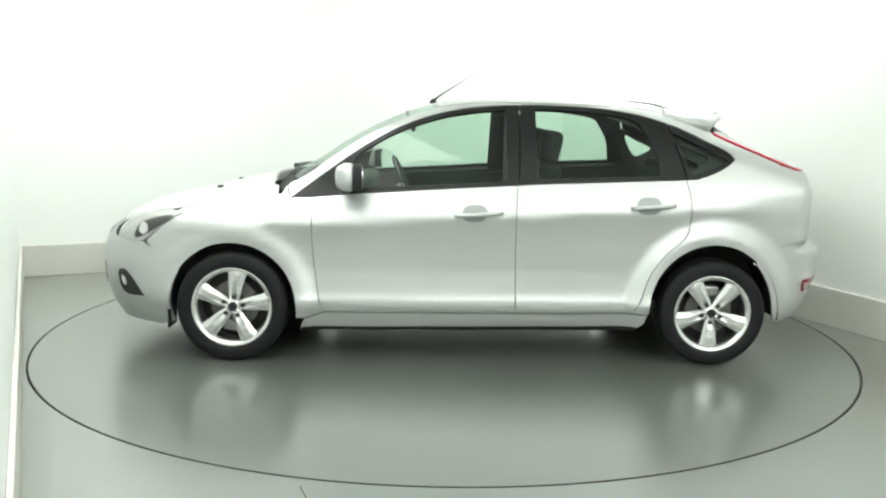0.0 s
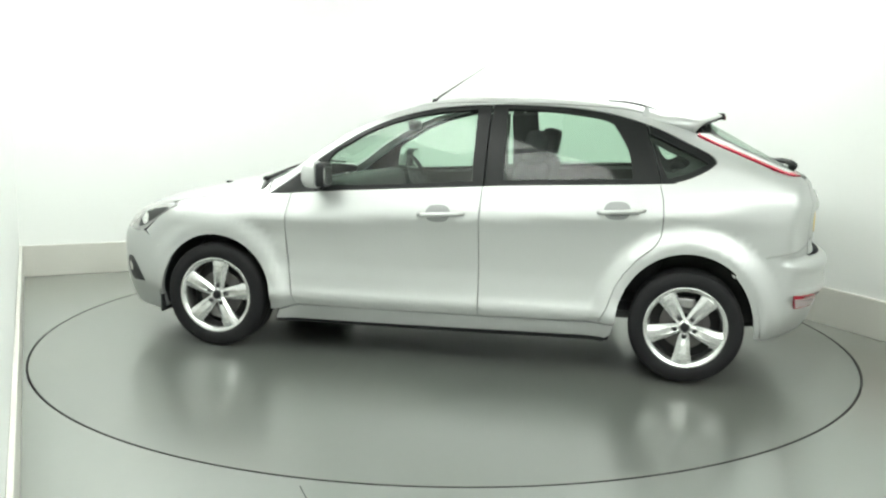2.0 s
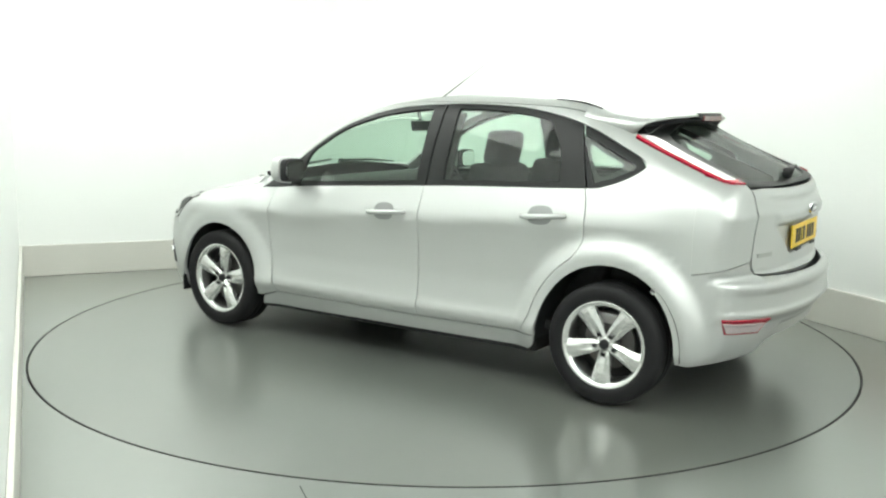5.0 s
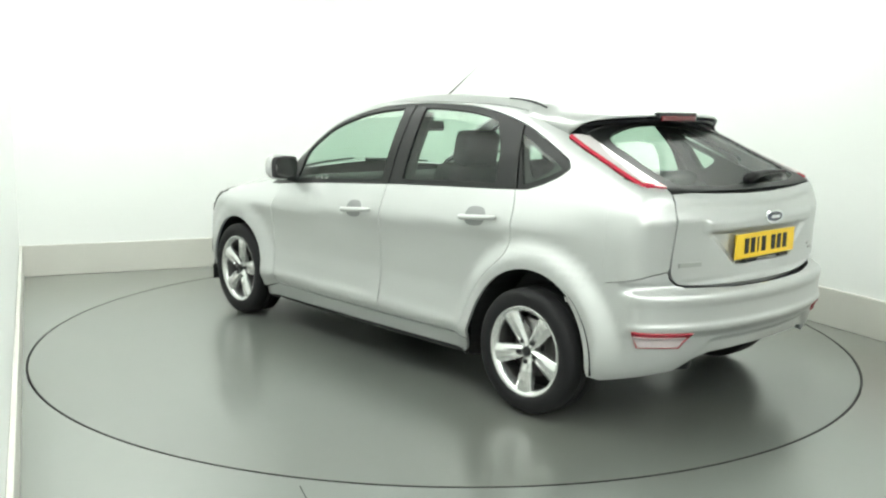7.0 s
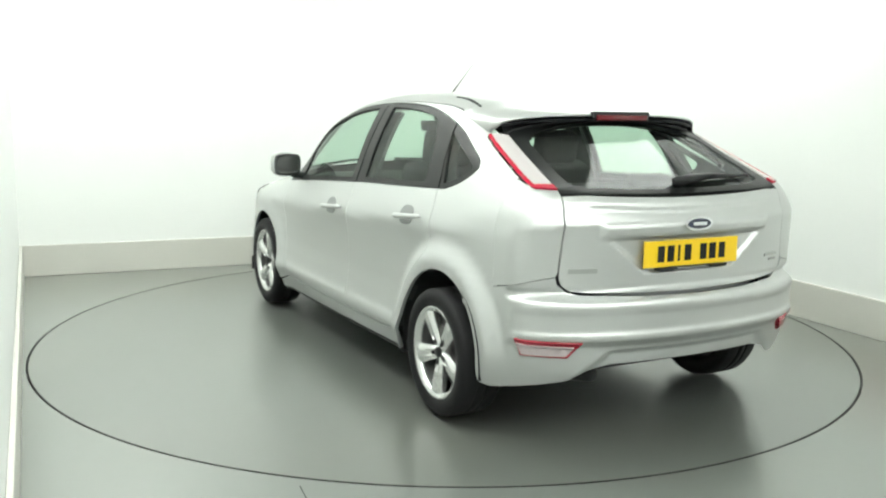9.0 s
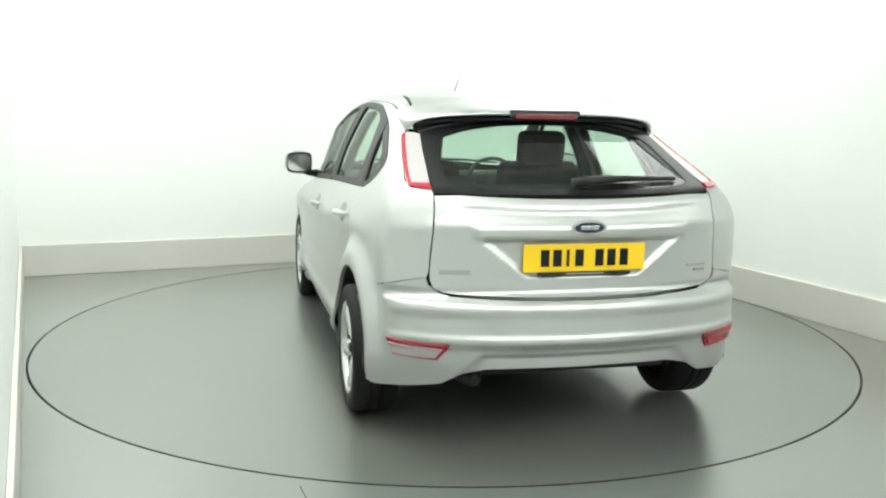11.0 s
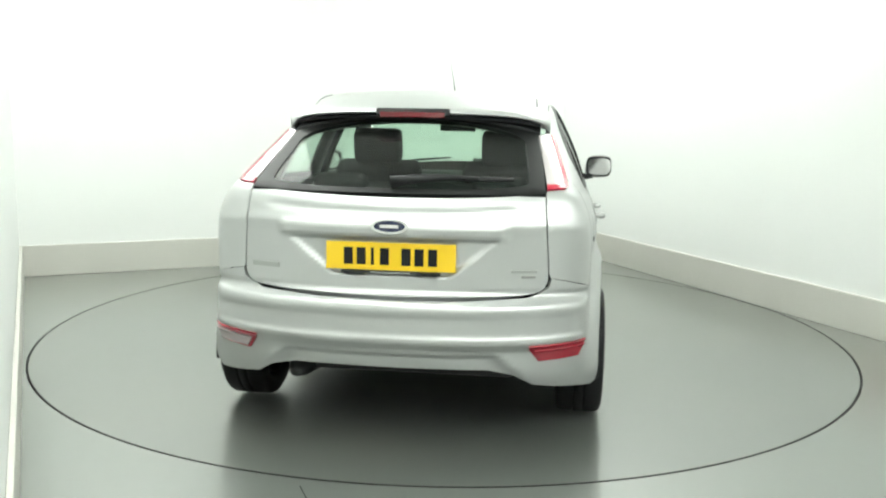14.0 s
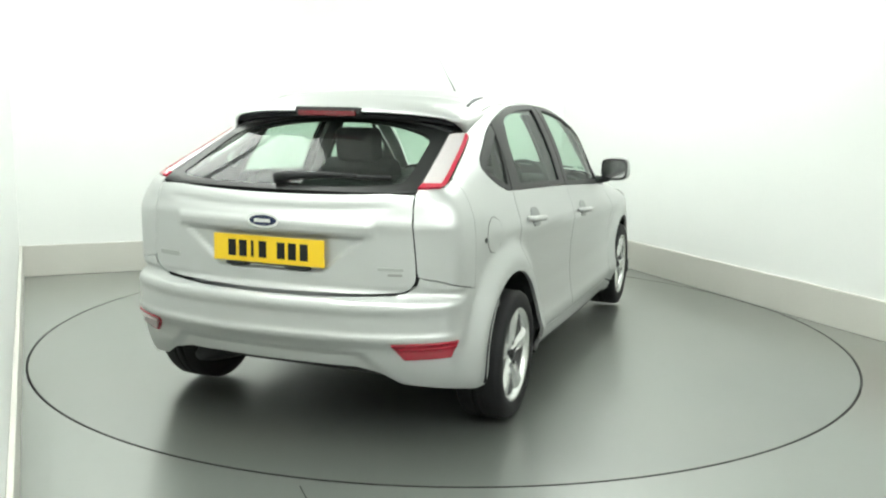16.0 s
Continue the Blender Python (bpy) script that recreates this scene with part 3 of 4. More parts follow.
    # handles: a bar over a flat oval, the cup's shade put into its grey
    for x0, x1, z0, z1, door in ((0.108, -0.150, 0.828, 0.846, fd), (-0.849, -1.090, 0.880, 0.898, rd)):
        h = new("door_handle")
        h.parent = door
        xm, zm = (x0 + x1) / 2 + 0.02, (z0 + z1) / 2
        cup = round_off([(xm + 0.070, zm), (xm + 0.042, zm + 0.042), (xm - 0.040, zm + 0.044), (xm - 0.068, zm + 0.004), (xm - 0.040, zm - 0.038), (xm + 0.042, zm - 0.040)])
        panel("cup", cup, way, CUP_SHADE, h, "grip recess as a flat oval, its shade painted grey", out=0.0025, gap=0, rim=0.004, size=0.02)
        pts = lay([(x0 + (x1 - x0) * k / 8, z0 + (z1 - z0) * k / 8) for k in range(9)], way)
        prof = [0.006, 0.026, 0.033, 0.036, 0.036, 0.036, 0.034, 0.028, 0.008]
        bm = tube([p + np.array([0, s * prof[k], 0]) for k, p in enumerate(pts)], [0.009, 0.013, 0.0135, 0.0135, 0.0135, 0.0135, 0.0135, 0.013, 0.009], 10)
        part("grip", bm, PAINT, h, smooth=True)
    door_mirror(way, s, fd)


# darker silver that paints the shade of the handle cups
CUP_SHADE = material("silver with painted shade", (0.28, 0.285, 0.285), 0.4, metal=0.4)


def bonnet_edge(x):
    return 0.745 - 0.13 * float(step01(1.3, 2.0, np.array(x)))


def door_mirror(way, s, parent):
    root = new("door_mirror")
    root.parent = parent
    bm = bmesh.new()
    bmesh.ops.create_uvsphere(bm, u_segments=28, v_segments=18, radius=1.0)
    for v in bm.verts:
        x, y, z = v.co
        q = lambda t, e: math.copysign(abs(t) ** e, t)
        x, y, z = q(x, 0.8), q(y, 0.62), q(z, 0.62)
        flat = min(x, 0.0) * 0.2 + max(x, 0.0)              # flat towards the rear
        v.co = (flat * 0.082, y * 0.088 * (1.0 - 0.05 * z), z * 0.076 + 0.006 * y * s)
    cap = part("cap", bm, PAINT, root, smooth=True)
    cap.matrix_basis = pose(0.665, s * 0.922, 1.030, 0, 0, s * 4)
    bm = prism(round_off([(-0.077, 0.050), (-0.04, 0.067), (0.047, 0.065), (0.077, 0.043), (0.079, -0.038), (0.055, -0.063), (-0.055, -0.063), (-0.079, -0.03)]), 0.045, bevel=0.006)
    rear = part("housing", bm, TRIM, root, "black mirror back")
    rear.matrix_basis = pose(0.650, s * 0.922, 1.030, 90, 0, 90 + s * 4) @ pose(0, 0, -0.045)
    bm = prism(round_off([(-0.067, 0.044), (0.0, 0.056), (0.067, 0.038), (0.067, -0.038), (0.0, -0.054), (-0.067, -0.038)]), 0.003)
    gl = part("mirror_glass", bm, CHROME, root, "mirror glass")
    gl.matrix_basis = pose(0.605, s * 0.922, 1.030, 90, 0, 90 + s * 4) @ pose(0, 0, -0.004)
    part("stalk", tube([(0.70, s * 0.795, 0.955), (0.685, s * 0.83, 0.957), (0.67, s * 0.885, 0.972)], [0.028, 0.022, 0.022], 10), TRIM, root, "black mirror foot", smooth=True)


side_of_car("left")
side_of_car("right")

# ---- roof, windscreen, bonnet ----
xs = np.linspace(0.20, -1.27, 30)
left = [(float(x), float(RAIL(x))) for x in xs]
front_edge = [(0.20 + 0.045 * (1 - (y / 0.56) ** 2), y) for y in np.linspace(-0.56, 0.56, 15)]
back_edge = [(-1.27 - 0.03 * (1 - (y / 0.57) ** 2), y) for y in np.linspace(0.57, -0.57, 15)]
panel("roof", left + back_edge[1:-1] + [(x, -y) for x, y in left[::-1]] + front_edge[1:-1], "top", PAINT, car)
for s in (1, -1):
    panel("roof_ditch", [(-0.86, s * 0.519), (-0.95, s * 0.522), (-1.12, s * 0.530), (-1.12, s * 0.541), (-0.95, s * 0.534), (-0.86, s * 0.527)], "top", TRIM, car, "black roof joint cover", out=0.003, gap=0, rim=0.004)
bow = lambda y: 1 - (y / 0.68) ** 2
ws = [(float(x), float(RAIL(x)) - 0.004) for x in np.linspace(0.985, 0.21, 18)]
ws_top = [(0.208 + 0.045 * (1 - (y / 0.56) ** 2), y) for y in np.linspace(0.55, -0.55, 13)]
ws_low = [(0.985 + 0.10 * bow(y), y) for y in np.linspace(-0.66, 0.66, 15)]
screen = ws + ws_top[1:-1] + [(x, -y) for x, y in ws[::-1]] + ws_low[1:-1]
panel("windscreen", screen, "top", GLASS, car, "green tinted windscreen", out=-0.004, rim=0.004, glassy=True)
cowl = [(0.990 + 0.10 * bow(y), y) for y in np.linspace(0.70, -0.70, 15)] + [(1.075 + 0.10 * bow(y), y) for y in np.linspace(-0.735, 0.735, 15)]
panel("cowl", cowl, "top", TRIM, car, "black plastic scuttle panel", out=-0.012, gap=0)
bl = [(float(x), bonnet_edge(float(x))) for x in np.linspace(1.08, 1.95, 16)]
bf = [(2.085 - 0.13 * (y / 0.62) ** 2, y) for y in np.linspace(0.60, -0.60, 15)]
bb = [(1.078 + 0.10 * bow(y), y) for y in np.linspace(-0.735, 0.735, 15)]
panel("bonnet", bl + bf[1:-1] + [(x, -y) for x, y in bl[::-1]] + bb[1:-1], "top", PAINT, car)
panel("inner_panel", [(1.0, 0.7), (1.9, 0.6), (2.0, 0), (1.9, -0.6), (1.0, -0.7)], "top", INNER, car, out=-0.03, gap=0, rim=0, size=0.08)
for s in (1, -1):
    way_w = [(1.10, s * 0.34 + 0.30), (1.085, s * 0.34 + 0.26), (1.05, s * 0.34 + 0.02), (1.03, s * 0.34 - 0.22)]
    bm = tube([(x, y, top_z(x, y) + 0.008) for x, y in way_w], [0.018, 0.012, 0.008, 0.006], 8)
    part("front_wiper", bm, TRIM, car, "black windscreen wiper", smooth=True)
    part("washer_jet", boxed((0.035, 0.03, 0.014), pose(1.50, s * 0.30, top_z(1.50, 0.30) + 0.005), 0.005), TRIM, car, "black washer jet")

# ---- tail: tailgate, glass, lamps, bumper, spoiler ----
gate = new("tailgate")
gate.parent = car
hl = [(0.600, 1.062), (0.612, 0.900), (0.622, 0.760), (0.615, 0.712), (0.585, 0.683), (0.53, 0.672), (0.30, 0.664), (0.0, 0.661)]
low = [(0.600, 1.062, 1)] + hl[1:]
lower = round_off(low, False)
glass_low = [(y, 1.050 + 0.022 * (y / 0.6) ** 2) for y in np.linspace(-0.594, 0.594, 13)]
gate_line = lower + [(-y, z) for y, z in lower[::-1][1:]] + glass_low[1:-1]
panel("gate_skin", gate_line, "back", PAINT, gate, size=0.013)


def gate_x(y):
    return float(lay([(y, 1.052)], "back")[0, 0])


gl_side = [(-1.870, 0.600), (-1.72, 0.590), (-1.55, 0.572), (-1.36, 0.548)]
gl_low = [(gate_x(y) + 0.012, y) for y in np.linspace(-0.60, 0.60, 17)]
gl_top = [(-1.375 - 0.03 * (1 - (y / 0.55) ** 2), y) for y in np.linspace(0.54, -0.54, 9)]
glass_out = gl_low + gl_side[1:] + gl_top[1:-1] + [(x, -y) for x, y in gl_side[::-1]][:-1]
pane = round_off([(-1.905, 0.0), (-1.895, 0.30), (-1.845, 0.50), (-1.78, 0.525), (-1.60, 0.510), (-1.46, 0.478), (-1.42, 0.30), (-1.415, 0.0), (-1.42, -0.30), (-1.46, -0.478), (-1.60, -0.510), (-1.78, -0.525), (-1.845, -0.50), (-1.895, -0.30)])
panel("glass_border", glass_out, "top", FRAME_BLACK, gate, "black border of the rear window", holes=[pane], size=0.04)
panel("rear_window", pane, "top", GLASS, gate, "green tinted rear window", out=-0.004, gap=-0.008, rim=0.003, glassy=True)
plate = new("number_plate")
plate.parent = gate
PX = float(lay([(0, 0.818)], "back")[0, 0]) - 0.012
face = pose(PX, 0, 0.818, 90, 0, -90) @ pose(0, 0, 0, 0, 0, 0)
part("backing", boxed((0.520, 0.111, 0.006), face, 0.002), YELLOW, plate, "yellow plate")
xs0 = [-0.170, -0.118, -0.073, -0.024, 0.062, 0.114, 0.168]
for k, x in enumerate(xs0):
    part("bar", boxed((0.012 if k == 2 else 0.036, 0.068, 0.003), face @ pose(x, 0, 0.0035)), FRAME_BLACK, plate, "dark plain bar")
part("plate_strip", boxed((0.40, 0.013, 0.012), face @ pose(0, -0.0635, 0.002), 0.003), TRIM, gate, "black strip under the plate")
for s in (1, -1):
    part("plate_lamp", boxed((0.085, 0.016, 0.02), face @ pose(s * 0.145, -0.064, 0.004), 0.003), TRIM, gate, "black plate clip")
part("strip_lettering", boxed((0.16, 0.005, 0.002), face @ pose(0, -0.0635, 0.0085)), GREY_BAR, gate, "grey lettering shown as a bar")
emblem = new("emblem")
emblem.parent = gate
EX = float(lay([(0, 0.943)], "back")[0, 0]) - 0.006
oval = [(0.073 * math.cos(2 * math.pi * k / 40), 0.030 * math.sin(2 * math.pi * k / 40)) for k in range(40)]
part("rim", prism(oval, 0.008, pose(EX, 0, 0.943, 90, 0, -90)), CHROME, emblem, "chrome oval rim")
part("badge_face", prism([(x * 0.84, y * 0.72) for x, y in oval], 0.004, pose(EX - 0.007, 0, 0.943, 90, 0, -90)), BLUE, emblem, "dark blue oval badge")
part("badge_bar", boxed((0.075, 0.014, 0.002), pose(EX - 0.0125, 0, 0.943, 90, 0, -90), 0.0006), CHROME, emblem, "pale bar on the badge")
panel("badge", [(0.585, 0.772), (0.465, 0.772), (0.465, 0.752), (0.585, 0.752)], "back", GREY_BAR, gate, "grey lettering shown as a bar", out=0.004, gap=0, rim=0.004)
panel("badge", [(-0.475, 0.775), (-0.575, 0.775), (-0.575, 0.763), (-0.475, 0.763)], "back", GREY_BAR, gate, "grey lettering shown as a bar", out=0.004, gap=0, rim=0.004)
panel("badge", [(-0.515, 0.752), (-0.570, 0.752), (-0.570, 0.742), (-0.515, 0.742)], "back", STEEL, gate, "grey lettering shown as a bar", out=0.004, gap=0, rim=0.004)
wiper = new("rear_wiper")
wiper.parent = gate
wz = lambda x, y: top_z(x, y) + 0.018
bm = tube([(-1.90, 0.02, wz(-1.90, 0.02)), (-1.895, -0.06, wz(-1.895, 0.06) + 0.012), (-1.87, -0.20, wz(-1.87, 0.20) + 0.008), (-1.85, -0.33, wz(-1.85, 0.33))], [0.026, 0.020, 0.013, 0.008], 10)
part("arm", bm, TRIM, wiper, smooth=True)
bm = tube([(-1.862, -0.08, wz(-1.862, 0.08) - 0.006), (-1.85, -0.28, wz(-1.85, 0.28) - 0.006), (-1.825, -0.47, wz(-1.825, 0.47) - 0.008)], 0.009, 8)
part("blade", bm, TRIM, wiper, smooth=True)

for s in (1, -1):
    way = "left" if s > 0 else "right"
    lamp = new("tail_lamp")
    lamp.parent = car
    ex = np.linspace(-1.335, -1.79, 11)
    inner_edge = [(-1.860, 0.603), (-1.72, 0.592), (-1.55, 0.574), (-1.40, 0.554)]
    lens = [(float(x), lamp_y(x) - 0.016) for x in ex] + [(-1.806, 0.648), (-1.818, 0.625), (-1.822, 0.603)] + inner_edge[1:]
    panel("lens", [(x, s * y) for x, y in lens], "top", CLEAR, lamp, "clear lens over a pale reflector", out=0.003, gap=0.0, size=0.03)
    strip = [(float(x), lamp_y(x)) for x in ex] + [(-1.815, 0.676), (-1.835, 0.656), (-1.852, 0.630), (-1.860, 0.603), (-1.822, 0.603), (-1.818, 0.625), (-1.806, 0.648)] + [(float(x), lamp_y(x) - 0.016) for x in ex[::-1]]
    panel("red_strip", [(x, s * y) for x, y in strip], "top", RED, lamp, "bright red lamp edge", out=0.006, gap=0, rim=0.014, size=0.02)
    # body corner between side, tailgate and lamp
    corner = []
    for z in np.linspace(0.672, top_z(BUMP_REAR, lamp_y(BUMP_REAR) + 0.003), 8):
        p = lay([(BUMP_REAR + 0.02, z)], way)[0]
        corner.append((s * ARC * math.atan2(abs(p[1]), -1.2 - BUMP_REAR - 0.02), z))
    edge = []
    for y, z in [q for q in lower if q[1] >= 0.745][::-1]:
        p = lay([(y, z)], "back")[0]
        edge.append((s * ARC * math.atan2(y + 0.004, -1.2 - p[0]), z))
    upper = []
    for x, y in ((-1.862, 0.604), (-1.853, 0.632), (-1.836, 0.658), (-1.815, 0.679), (-1.76, 0.686)):
        p = lay([(x, y)], "top")[0]
        upper.append((s * ARC * math.atan2(p[1], -1.2 - p[0]), p[2]))
    panel("rear_corner", corner + upper[::-1] + edge[::-1] + [(s * tail_arc(-1.905, 0.626), 0.7395), (s * tail_arc(-1.885, 0.70), 0.7275), (s * tail_arc(-1.85, 0.77), 0.7095), (s * tail_arc(-1.76, 0.83), 0.6855)], "tail", PAINT, car, gap=0, rim=0.012, out=-0.0012, size=0.03)

E1 = tail_arc(-1.56, 0.885)
half = [(E1, 0.575), (tail_arc(-1.60, 0.88), 0.615), (tail_arc(-1.66, 0.86), 0.658), (tail_arc(-1.76, 0.83), 0.684), (tail_arc(-1.85, 0.77), 0.708), (tail_arc(-1.885, 0.70), 0.726), (tail_arc(-1.905, 0.628), 0.738),
        (tail_arc(-1.905, 0.615), 0.704), (tail_arc(-1.92, 0.585), 0.677), (tail_arc(-1.93, 0.53), 0.666), (0.30, 0.658)]
under = [(0.20, 0.372), (0.42, 0.368), (0.52, 0.345), (0.60, 0.300), (tail_arc(-1.88, 0.74), 0.275), (tail_arc(-1.72, 0.82), 0.252), (tail_arc(-1.675, 0.86), 0.262)]
arch = [(tail_arc(x, 0.885), z) for x, z in arch_line(-1, 178, 130, 10)]
bl_ = [(0.0, 0.656)] + half[::-1] + arch[::-1] + under[::-1]
panel("rear_bumper", bl_ + [(-a, z) for a, z in bl_[::-1]][:-1], "tail", PAINT, car, "silver wrap-round rear bumper", size=0.017)
panel("valance", [(0.44, 0.38), (0.0, 0.385), (-0.44, 0.38), (-0.40, 0.352), (0.40, 0.352)], "tail", PAINT, car, out=-0.03, gap=0, rim=0.01)
for s in (1, -1):
    fog = new("bumper_lamp")
    fog.parent = car
    quad = [(0.790, 0.488), (0.545, 0.480), (0.600, 0.412), (0.770, 0.418)]
    panel("lamp_rim", [(s * a, z) for a, z in quad], "tail", FOG_RED, fog, "dark red rim of the bumper lamp", out=0.008, gap=-0.001, rim=0.01, size=0.02)
    panel("lamp_lens", [(s * a, z) for a, z in ((0.784, 0.474), (0.575, 0.466), (0.606, 0.420), (0.766, 0.424))], "tail", REVERSE if s > 0 else FOG_RED, fog, "clear reversing lens" if s > 0 else "dark red fog lens", out=0.014, gap=0, rim=0.010, size=0.02)

# spoiler: a lip that carries the roof line out over the rear window
sp = new("roof_spoiler")
sp.parent = car


def roof_z(x, y):
    """Height of the roof surface carried on past the tailgate's slope."""
    q = abs(y) / 0.62
    return float(roof_line(x)) - 0.018 * float(step01(1.22, 1.48, np.array(-x))) - 0.033 * q * q - 0.058 * q ** 6


def lip_z(x, y, x0):
    b = float(step01(0.0, 0.22, np.array(x0 - x)))
    return (top_z(x, y) + 0.0025) * (1 - b) + (roof_z(x, y) + 0.002) * b


def spoiler():
    bm = bmesh.new()
    ys = np.linspace(-0.605, 0.605, 31)
    prof = []
    for y in ys:
        q = abs(y) / 0.605
        x0, x1 = -1.10 + 0.05 * q ** 2, -1.490 + 0.112 * q ** 2.2 + 0.06 * q ** 8
        xt = [x0 + (x1 - x0) * k for k in (0, 0.12, 0.25, 0.38, 0.5, 0.62, 0.74, 0.86, 0.97, 1.0)]
        zt = [lip_z(x, y, x0) - d for x, d in zip(xt, (0, 0, 0, 0, 0, 0, 0, 0, 0.003, 0.010))]
        th = [0.012, 0.025, 0.045, 0.055, 0.055, 0.050, 0.042, 0.030, 0.014, 0.005]
        fin = float(step01(0.92, 0.97, np.array(q)))
        th = [c * (1 - fin) + max(c, b - top_z(a, y) + 0.004) * fin for a, b, c in zip(xt, zt, th)]
        row = [bm.verts.new((a, y, b)) for a, b in zip(xt, zt)] + [bm.verts.new((a, y, b - c)) for a, b, c in zip(xt[::-1], zt[::-1], th[::-1])]
        prof.append(row)
    for a, b in zip(prof, prof[1:]):
        for i in range(len(a)):
            j = (i + 1) % len(a)
            bm.faces.new((a[i], a[j], b[j], b[i]))
    bm.faces.new(prof[0])
    bm.faces.new(prof[-1][::-1])
    bmesh.ops.recalc_face_normals(bm, faces=bm.faces)
    return bm


def under_trim():
    """Black lining under the lip, following its bow."""
    bm = bmesh.new()
    prof = []
    for y in np.linspace(-0.56, 0.56, 31):
        q = abs(y) / 0.605
        x1 = -1.470 + 0.120 * q ** 2.2 + 0.04 * q ** 8
        row = [(x1, roof_z(x1, y) - 0.030), (x1 + 0.10, roof_z(x1 + 0.10, y) - 0.047), (-1.38, roof_z(-1.38, y) - 0.060), (-1.38, roof_z(-1.38, y) - 0.085), (x1 + 0.09, roof_z(x1 + 0.09, y) - 0.062), (x1 + 0.005, roof_z(x1, y) - 0.042)]
        prof.append([bm.verts.new((x, y, z)) for x, z in row])
    for a, b in zip(prof, prof[1:]):
        for i in range(6):
            j = (i + 1) % 6
            bm.faces.new((a[i], a[j], b[j], b[i]))
    bm.faces.new(prof[0])
    bm.faces.new(prof[-1][::-1])
    bmesh.ops.recalc_face_normals(bm, faces=bm.faces)
    return bm


part("blade", spoiler(), PAINT, sp, smooth=True)
part("under_trim", under_trim(), TRIM, sp, "black underside trim", smooth=False)
part("lamp_housing", boxed((0.07, 0.33, 0.036), pose(-1.463, 0, roof_z(-1.463, 0) - 0.019, 0, 8, 0), 0.010), TRIM, sp, "black brake lamp housing")
part("brake_lamp", boxed((0.016, 0.29, 0.024), pose(-1.497, 0, roof_z(-1.497, 0) - 0.021), 0.004), DARK_RED, sp, "dark red high brake lamp")

# fuel flap on the right rear quarter
flap = [(-1.505 + 0.078 * math.cos(radians(a)), 0.870 + 0.075 * math.sin(radians(a))) for a in range(0, 360, 12)]
panel("flap_joint", flap, "right", INNER, car, out=0.001, gap=-0.003, rim=0, size=0.03)
panel("fuel_flap", flap, "right", PAINT, car, "round silver fuel flap", out=0.002, gap=0.0, rim=0.004, size=0.03)
part("flap_lock", lathe([(0.0, 0.004), (0.010, 0.003), (0.012, 0.0), (0.0, 0.0)], 16), TRIM, car, "small black lock").matrix_basis = pose(-1.605, float(lay([(-1.605, 0.86)], "right")[0, 1]) - 0.002, 0.86, 0, 0, 180)

# ---- nose ----
F1 = ARC * math.atan2(0.87, 1.665 - 1.25)
nose_arc = lambda x, y: ARC * math.atan2(y, x - 1.25)
nh = [(0.0, 0.70), (0.35, 0.69), (0.55, 0.66), (nose_arc(1.83, 0.80), 0.650), (nose_arc(1.76, 0.83), 0.61), (nose_arc(1.70, 0.86), 0.55)]
na = [(nose_arc(x, 0.875), z) for x, z in arch_line(1, 33, -14, 10)]
nu = [(nose_arc(1.75, 0.83), 0.185), (nose_arc(1.95, 0.70), 0.19), (0.3, 0.20), (0.0, 0.20)]
hb = nh + na + nu
panel("front_bumper", hb + [(-a, z) for a, z in hb[::-1]][1:-1], "nose", PAINT, car, "silver wrap-round front bumper")
panel("lower_grille", [(0.42, 0.46), (0.30, 0.27), (-0.30, 0.27), (-0.42, 0.46), (0, 0.48)], "nose", TRIM, car, "black lower grille", out=0.004, gap=0)
panel("upper_grille", [(0.30, 0.665), (0.26, 0.615), (-0.26, 0.615), (-0.30, 0.665)], "nose", TRIM, car, "black upper grille", out=0.004, gap=0)
for s in (1, -1):
    way = "left" if s > 0 else "right"
    hlamp = new("headlamp")
    hlamp.parent = car
    out_l = round_off([(2.00, 0.650, 1), (1.832, 0.648), (1.72, 0.727), (1.598, 0.812, 1), (1.70, 0.818), (1.811, 0.802), (1.922, 0.762), (1.985, 0.712)])
    panel("lens", out_l, way, HEADLENS, hlamp, "clear headlamp lens", out=0.005, gap=0, rim=0.012, size=0.03)
    panel("bezel", round_off([(1.87, 0.665), (1.78, 0.70), (1.64, 0.79), (1.76, 0.772), (1.85, 0.73)]), way, DASH, hlamp, "dark headlamp bezel", out=0.007, gap=0, rim=0.004, size=0.025)
    panel("reflector", round_off([(1.845, 0.705), (1.815, 0.685), (1.785, 0.705), (1.795, 0.74), (1.83, 0.742)]), way, CHROME, hlamp, "bright reflector", out=0.010, gap=0, rim=0.004, size=0.02)
    panel("fog_surround", round_off([(1.998, 0.458), (1.93, 0.472), (1.818, 0.345, 1), (1.955, 0.350)]), way, TRIM, car, "black fog lamp surround", out=0.004, gap=0, rim=0.008, size=0.03)
    panel("fog_lamp", round_off([(1.968, 0.44), (1.945, 0.44), (1.93, 0.40), (1.955, 0.395)]), way, CHROME, car, "bright round fog lamp", out=0.008, gap=0, rim=0.004, size=0.02)

# ---- wheels ----


